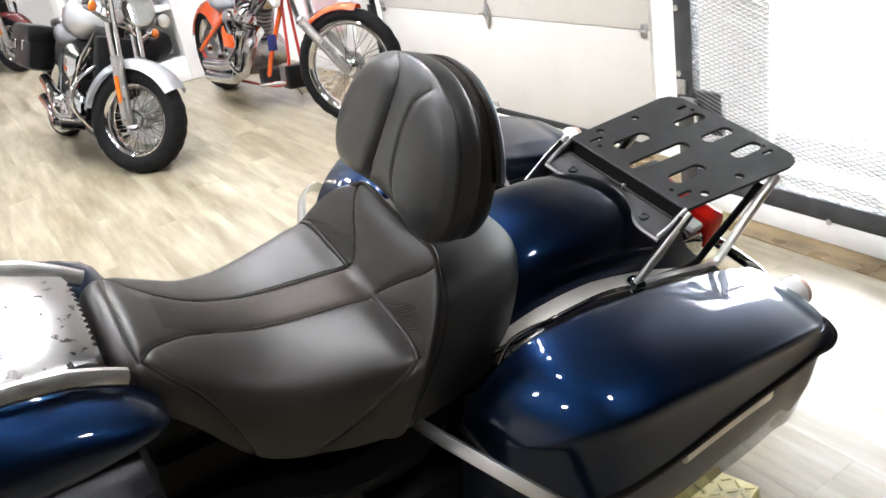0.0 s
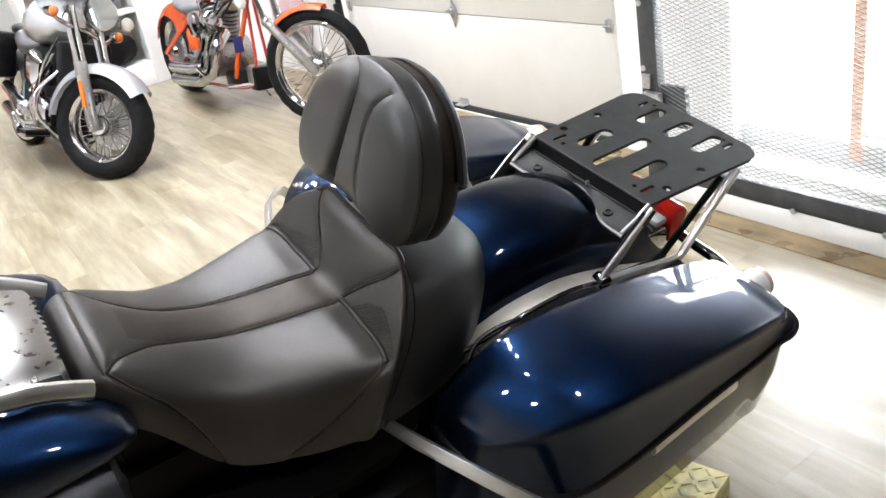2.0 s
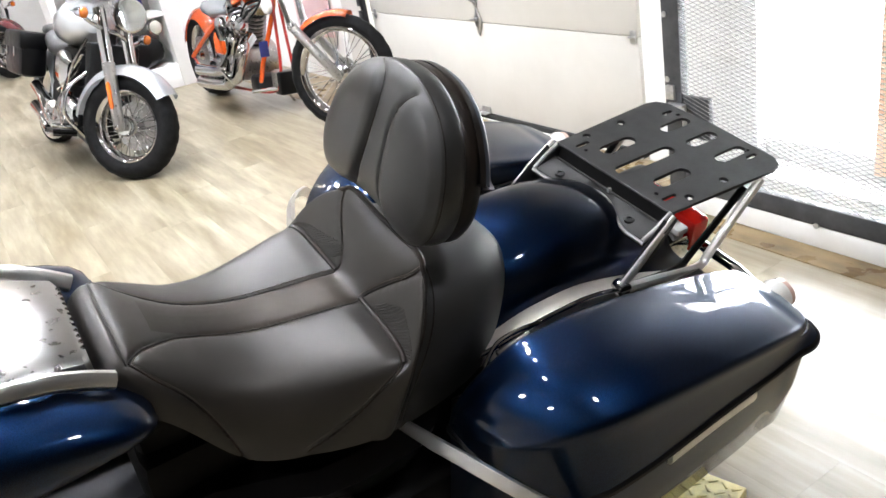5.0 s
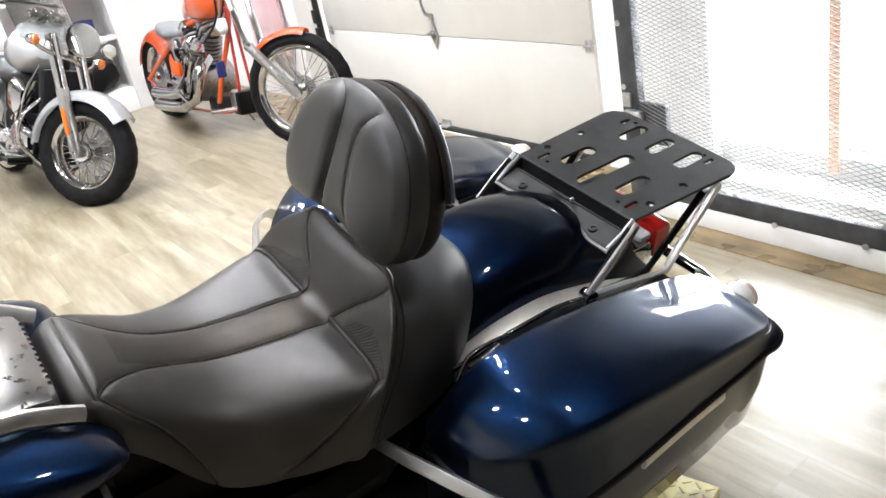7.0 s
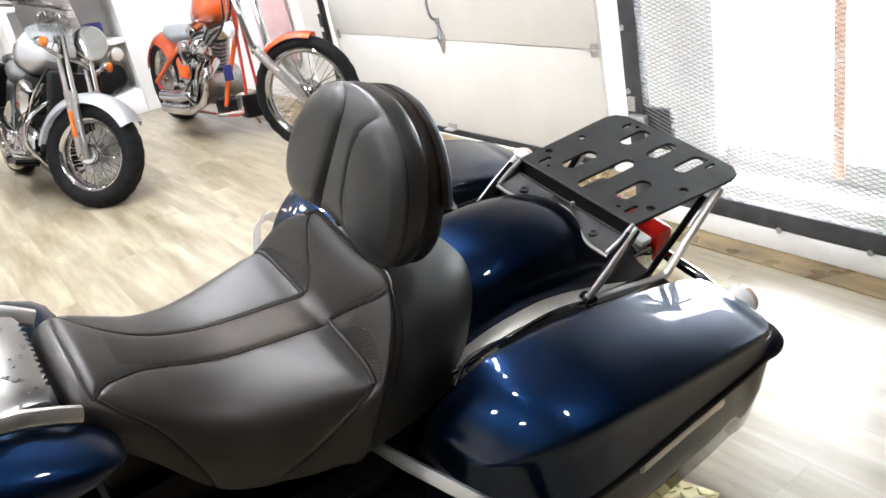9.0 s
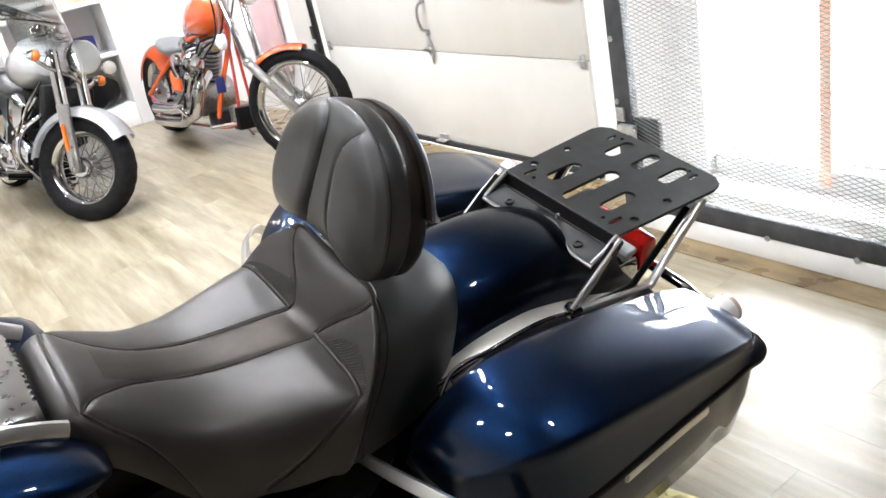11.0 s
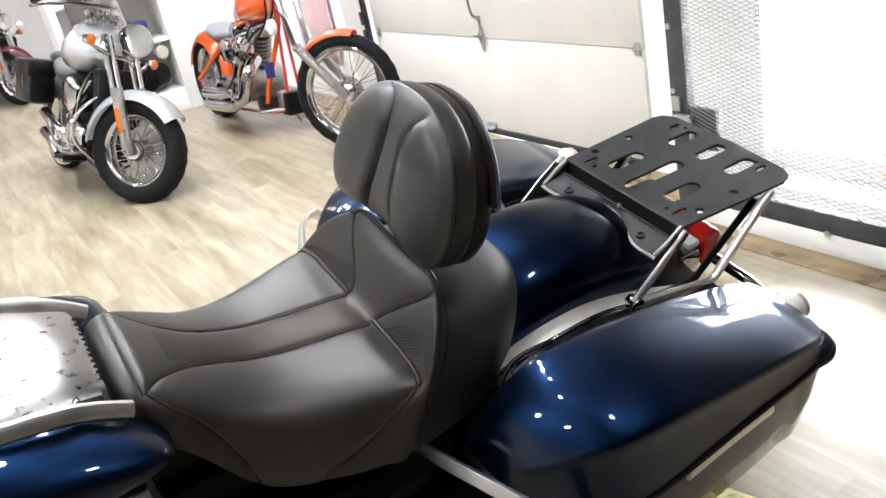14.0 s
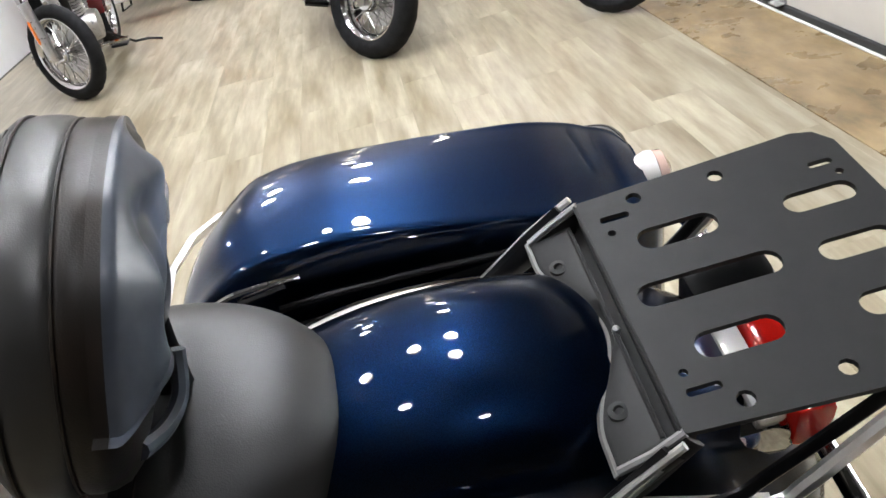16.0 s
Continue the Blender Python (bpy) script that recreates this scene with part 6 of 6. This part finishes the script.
def scooter(m, paint, label):
    root = thing("scooter", m, label, "scooter", "parked scooters")
    r = 0.29
    hub = part("front_wheel", lathe([(0.02, -0.05), (0.06, -0.045), (0.06, 0.045), (0.02, 0.05)], 20, "y", Matrix.Translation((0, 0, r))), WHITE_PAINT, root, "white cast front wheel")
    rows = [[Vector((q * math.cos(2 * math.pi * k / 44), o, r + q * math.sin(2 * math.pi * k / 44))) for q, o in ((0.21, -0.03), (0.225, -0.045), (0.265, -0.048), (0.285, -0.025), (0.29, 0), (0.285, 0.025), (0.265, 0.048), (0.225, 0.045), (0.21, 0.03))] for k in range(45)]
    part("tyre", grid_mesh(bmesh.new(), rows, wrap=True), RUBBER, hub, "black tyre")
    rows = [[Vector((q * math.cos(2 * math.pi * k / 40), o, r + q * math.sin(2 * math.pi * k / 40))) for q, o in ((0.185, -0.03), (0.215, -0.04), (0.218, 0.04), (0.185, 0.03))] for k in range(41)]
    part("rim", grid_mesh(bmesh.new(), rows, wrap=True), WHITE_PAINT, hub)
    for k in range(5):
        a = 2 * math.pi * k / 5 + 0.3
        part("rim_spoke", tubed([(0.05 * math.cos(a), 0, r + 0.05 * math.sin(a)), (0.19 * math.cos(a), 0, r + 0.19 * math.sin(a))], [0.034, 0.022], 8, flat=0.9, up=(0, 1, 0)), WHITE_PAINT, hub)
    fender(root, (0, 0, r), r + 0.035, 0.13, 15, 160, paint, "painted front mudguard", None, 0.07)
    for s in (-1, 1):
        part("fork_leg", tubed([(0, s * 0.07, r), (-0.14, s * 0.07, r + 0.36)], 0.018, 10), STEEL, root)
    part("leg_shield", blob([(-0.05, 0, 0.62, 0.06, 0.10), (-0.12, 0, 0.68, 0.16, 0.24), (-0.22, 0, 0.66, 0.22, 0.34), (-0.30, 0, 0.62, 0.21, 0.34), (-0.34, 0, 0.6, 0.14, 0.25)], 22), paint, root, "painted leg shield")
    part("floor_board", boxed((-0.85, -0.19, 0.20), (-0.28, 0.19, 0.30), 0.03), paint, root)
    part("body", blob([(-0.78, 0, 0.45, 0.12, 0.18), (-0.9, 0, 0.5, 0.19, 0.24), (-1.2, 0, 0.56, 0.21, 0.24), (-1.5, 0, 0.64, 0.16, 0.16), (-1.6, 0, 0.66, 0.08, 0.08)], 22), paint, root, "painted rear body")
    part("seat", blob([(-0.78, 0, 0.76, 0.08, 0.03), (-0.9, 0, 0.79, 0.15, 0.05), (-1.3, 0, 0.84, 0.16, 0.06), (-1.55, 0, 0.85, 0.1, 0.04)], 18), LEATHER, root, "black seat")
    part("headset", blob([(-0.12, 0, 1.0, 0.06, 0.05), (-0.18, 0, 1.02, 0.13, 0.09), (-0.28, 0, 1.03, 0.12, 0.08), (-0.34, 0, 1.02, 0.05, 0.04)], 18), paint, root)
    handlebar(root, [(-0.36, -0.36, 1.04), (-0.26, -0.2, 1.05), (-0.24, 0, 1.05), (-0.26, 0.2, 1.05), (-0.36, 0.36, 1.04)])
    part("headlight", lathe([(0.07, -0.02), (0.075, 0.0), (0.05, 0.025), (0.004, 0.03)], 20, "x", Matrix.Translation((-0.10, 0, 1.01))), CLEAR, root)
    part("rear_wheel", lathe([(0.05, -0.05), (0.22, -0.05), (0.275, -0.045), (0.285, 0), (0.275, 0.045), (0.22, 0.05), (0.05, 0.05)], 36, "y", Matrix.Translation((-1.33, 0, 0.285))), RUBBER, root, "black rear tyre")
    part("centre_stand", tubed([(-0.95, 0.12, 0.22), (-1.0, 0.15, 0.0), (-1.0, -0.15, 0.0), (-0.95, -0.12, 0.22)], 0.012, 8), BLACK, root)
    part("badge", boxed((-0.30, -0.226, 0.52), (-0.22, -0.218, 0.56), 0.002), BLACK, root, "small dark badge")
    return root


scooter(pose(-4.72, -3.26, 0, 0, 0, 84), WHITE_PAINT, "white large-wheeled scooter with cast white wheels")
scooter(pose(-5.5, -3.2, 0, 0, 0, 84), ORANGE, "orange large-wheeled scooter parked behind a white one")


def shelf_unit():
    root = thing("shelf_unit", pose(-3.58, -1.66, 0), "white laminate shelf unit with open compartments", "shelf unit")
    part("side_panel", boxed((-0.42, 0.87, 0.0), (0.0, 1.0, 2.2), 0.004), SHELF, root)
    part("side_panel", boxed((-0.42, 0.0, 0.0), (0.0, 0.06, 2.2), 0.004), SHELF, root)
    part("back_panel", boxed((-0.42, 0.062, 0.0), (-0.405, 0.868, 2.2), 0.002), SHELF, root)
    for z, t in ((0.0, 0.20), (0.62, 0.04), (1.06, 0.04), (1.5, 0.04), (1.94, 0.04), (2.16, 0.04)):
        part("shelf", boxed((-0.40, 0.062, z + 0.002), (-0.004, 0.868, z + t), 0.004), SHELF, root)
    return root


shelf_unit()


def loose(name, bm, mat, m, label, category):
    ob = part(name, bm, mat, None)
    ob.matrix_world = m
    return tagged(ob, label, category)


bm = blob([(-0.14, 0, 0.12, 0.10, 0.10), (-0.1, 0, 0.15, 0.26, 0.14), (0.08, 0, 0.15, 0.27, 0.14), (0.14, 0, 0.12, 0.14, 0.10)], 18)
for v in bm.verts:
    v.co.z = max(0.0, v.co.z + 0.012 * noise.noise(v.co * 9))
loose("duffel_bag", bm, BLACK, pose(-3.76, -1.12, 0.201), "black soft duffel bag on the lowest shelf", "bag")
loose("storage_box", boxed((-0.11, -0.09, 0), (0.11, 0.09, 0.16), 0.006), NAVY, pose(-3.75, -1.02, 0.661, 0, 0, 8), "navy blue box on a white shelf", "box")
loose("storage_box", boxed((-0.1, -0.12, 0), (0.1, 0.12, 0.12), 0.006), CLEAR, pose(-3.75, -1.35, 0.661, 0, 0, -5), "pale grey box on a white shelf", "box")
loose("shoe_box", boxed((-0.14, -0.17, 0), (0.14, 0.17, 0.07), 0.004), ORANGE_TAPE, pose(-3.76, -1.0, 1.101, 0, 0, 3), "flat orange-brown box on a white shelf", "box")
loose("helmet", lathe([(0.09, 0.0), (0.125, 0.04), (0.135, 0.11), (0.115, 0.19), (0.06, 0.235), (0.005, 0.245)], 24, "z"), BLACK, pose(-3.76, -1.3, 1.101), "glossy black motorcycle helmet on a white shelf", "helmet")
loose("pink_board", boxed((0, 0, 0), (0.62, 0.02, 1.5), 0.003), PINK, pose(-2.5, -0.02, 0.35), "pale pink display board leaning on the wall", "display board")


def wheel_chock():
    """Checker-plate ramp on the floor behind the rear wheel."""
    root = thing("wheel_ramp", pose(2.768, -1.836, 0, 0, 0, 15), "worn yellow checker-plate wheel ramp on the floor", "wheel ramp")
    part("plate", boxed((0.0, 0.0, 0.0), (0.30, 0.34, 0.055), 0.005), YELLOW, root, "worn yellow steel plate")
    bm = bmesh.new()
    for i in range(11):
        for j in range(12):
            m = Matrix.Translation((0.015 + 0.027 * i, 0.018 + 0.0276 * j, 0.055)) @ pose(0, 0, 0, 0, 0, 45 if (i + j) % 2 else -45)
            box(bm, (-0.011, -0.003, -0.002), (0.011, 0.003, 0.0018), 0.001, m)
    tagged(part("checker_tread", bm, YELLOW, root), kind="stuff")
    return root


wheel_chock()

# ---- floor boards ----
BOARD_L, BOARD_W = 1.22, 0.18


def board_mesh(length):
    bm = bmesh.new()
    box(bm, (0.00012, 0.00012, -0.0045), (length - 0.00012, BOARD_W - 0.00012, 0.0), 0.00025)
    me = bpy.data.meshes.new("plank")
    bm.to_mesh(me)
    bm.free()
    me.materials.append(PLANK)
    return me


rng = random.Random(7)
whole = board_mesh(BOARD_L)
rest = bmesh.new()
rows_y = int(abs(Y0) / BOARD_W) + 2
made = 0
for j in range(rows_y):
    y = -0.092 - BOARD_W * j
    if y < Y0 - 0.1:
        continue
    x = X0 - rng.random() * BOARD_L
    while x < X1:
        a, b = max(x, X0), min(x + BOARD_L, X1)
        near = -4.6 < x < 3.6 and made < 300
        if near:
            p = new("plank", whole)
            p.location = (x, y, 0.0)
            p.parent = floor
            made += 1
        else:
            box(rest, (a + 0.00012, y + 0.00012, -0.0045), (b - 0.00012, y + BOARD_W - 0.00012, 0.0))
        x += BOARD_L
tagged(part("planks", rest, PLANK, floor, smooth=False), kind="stuff")
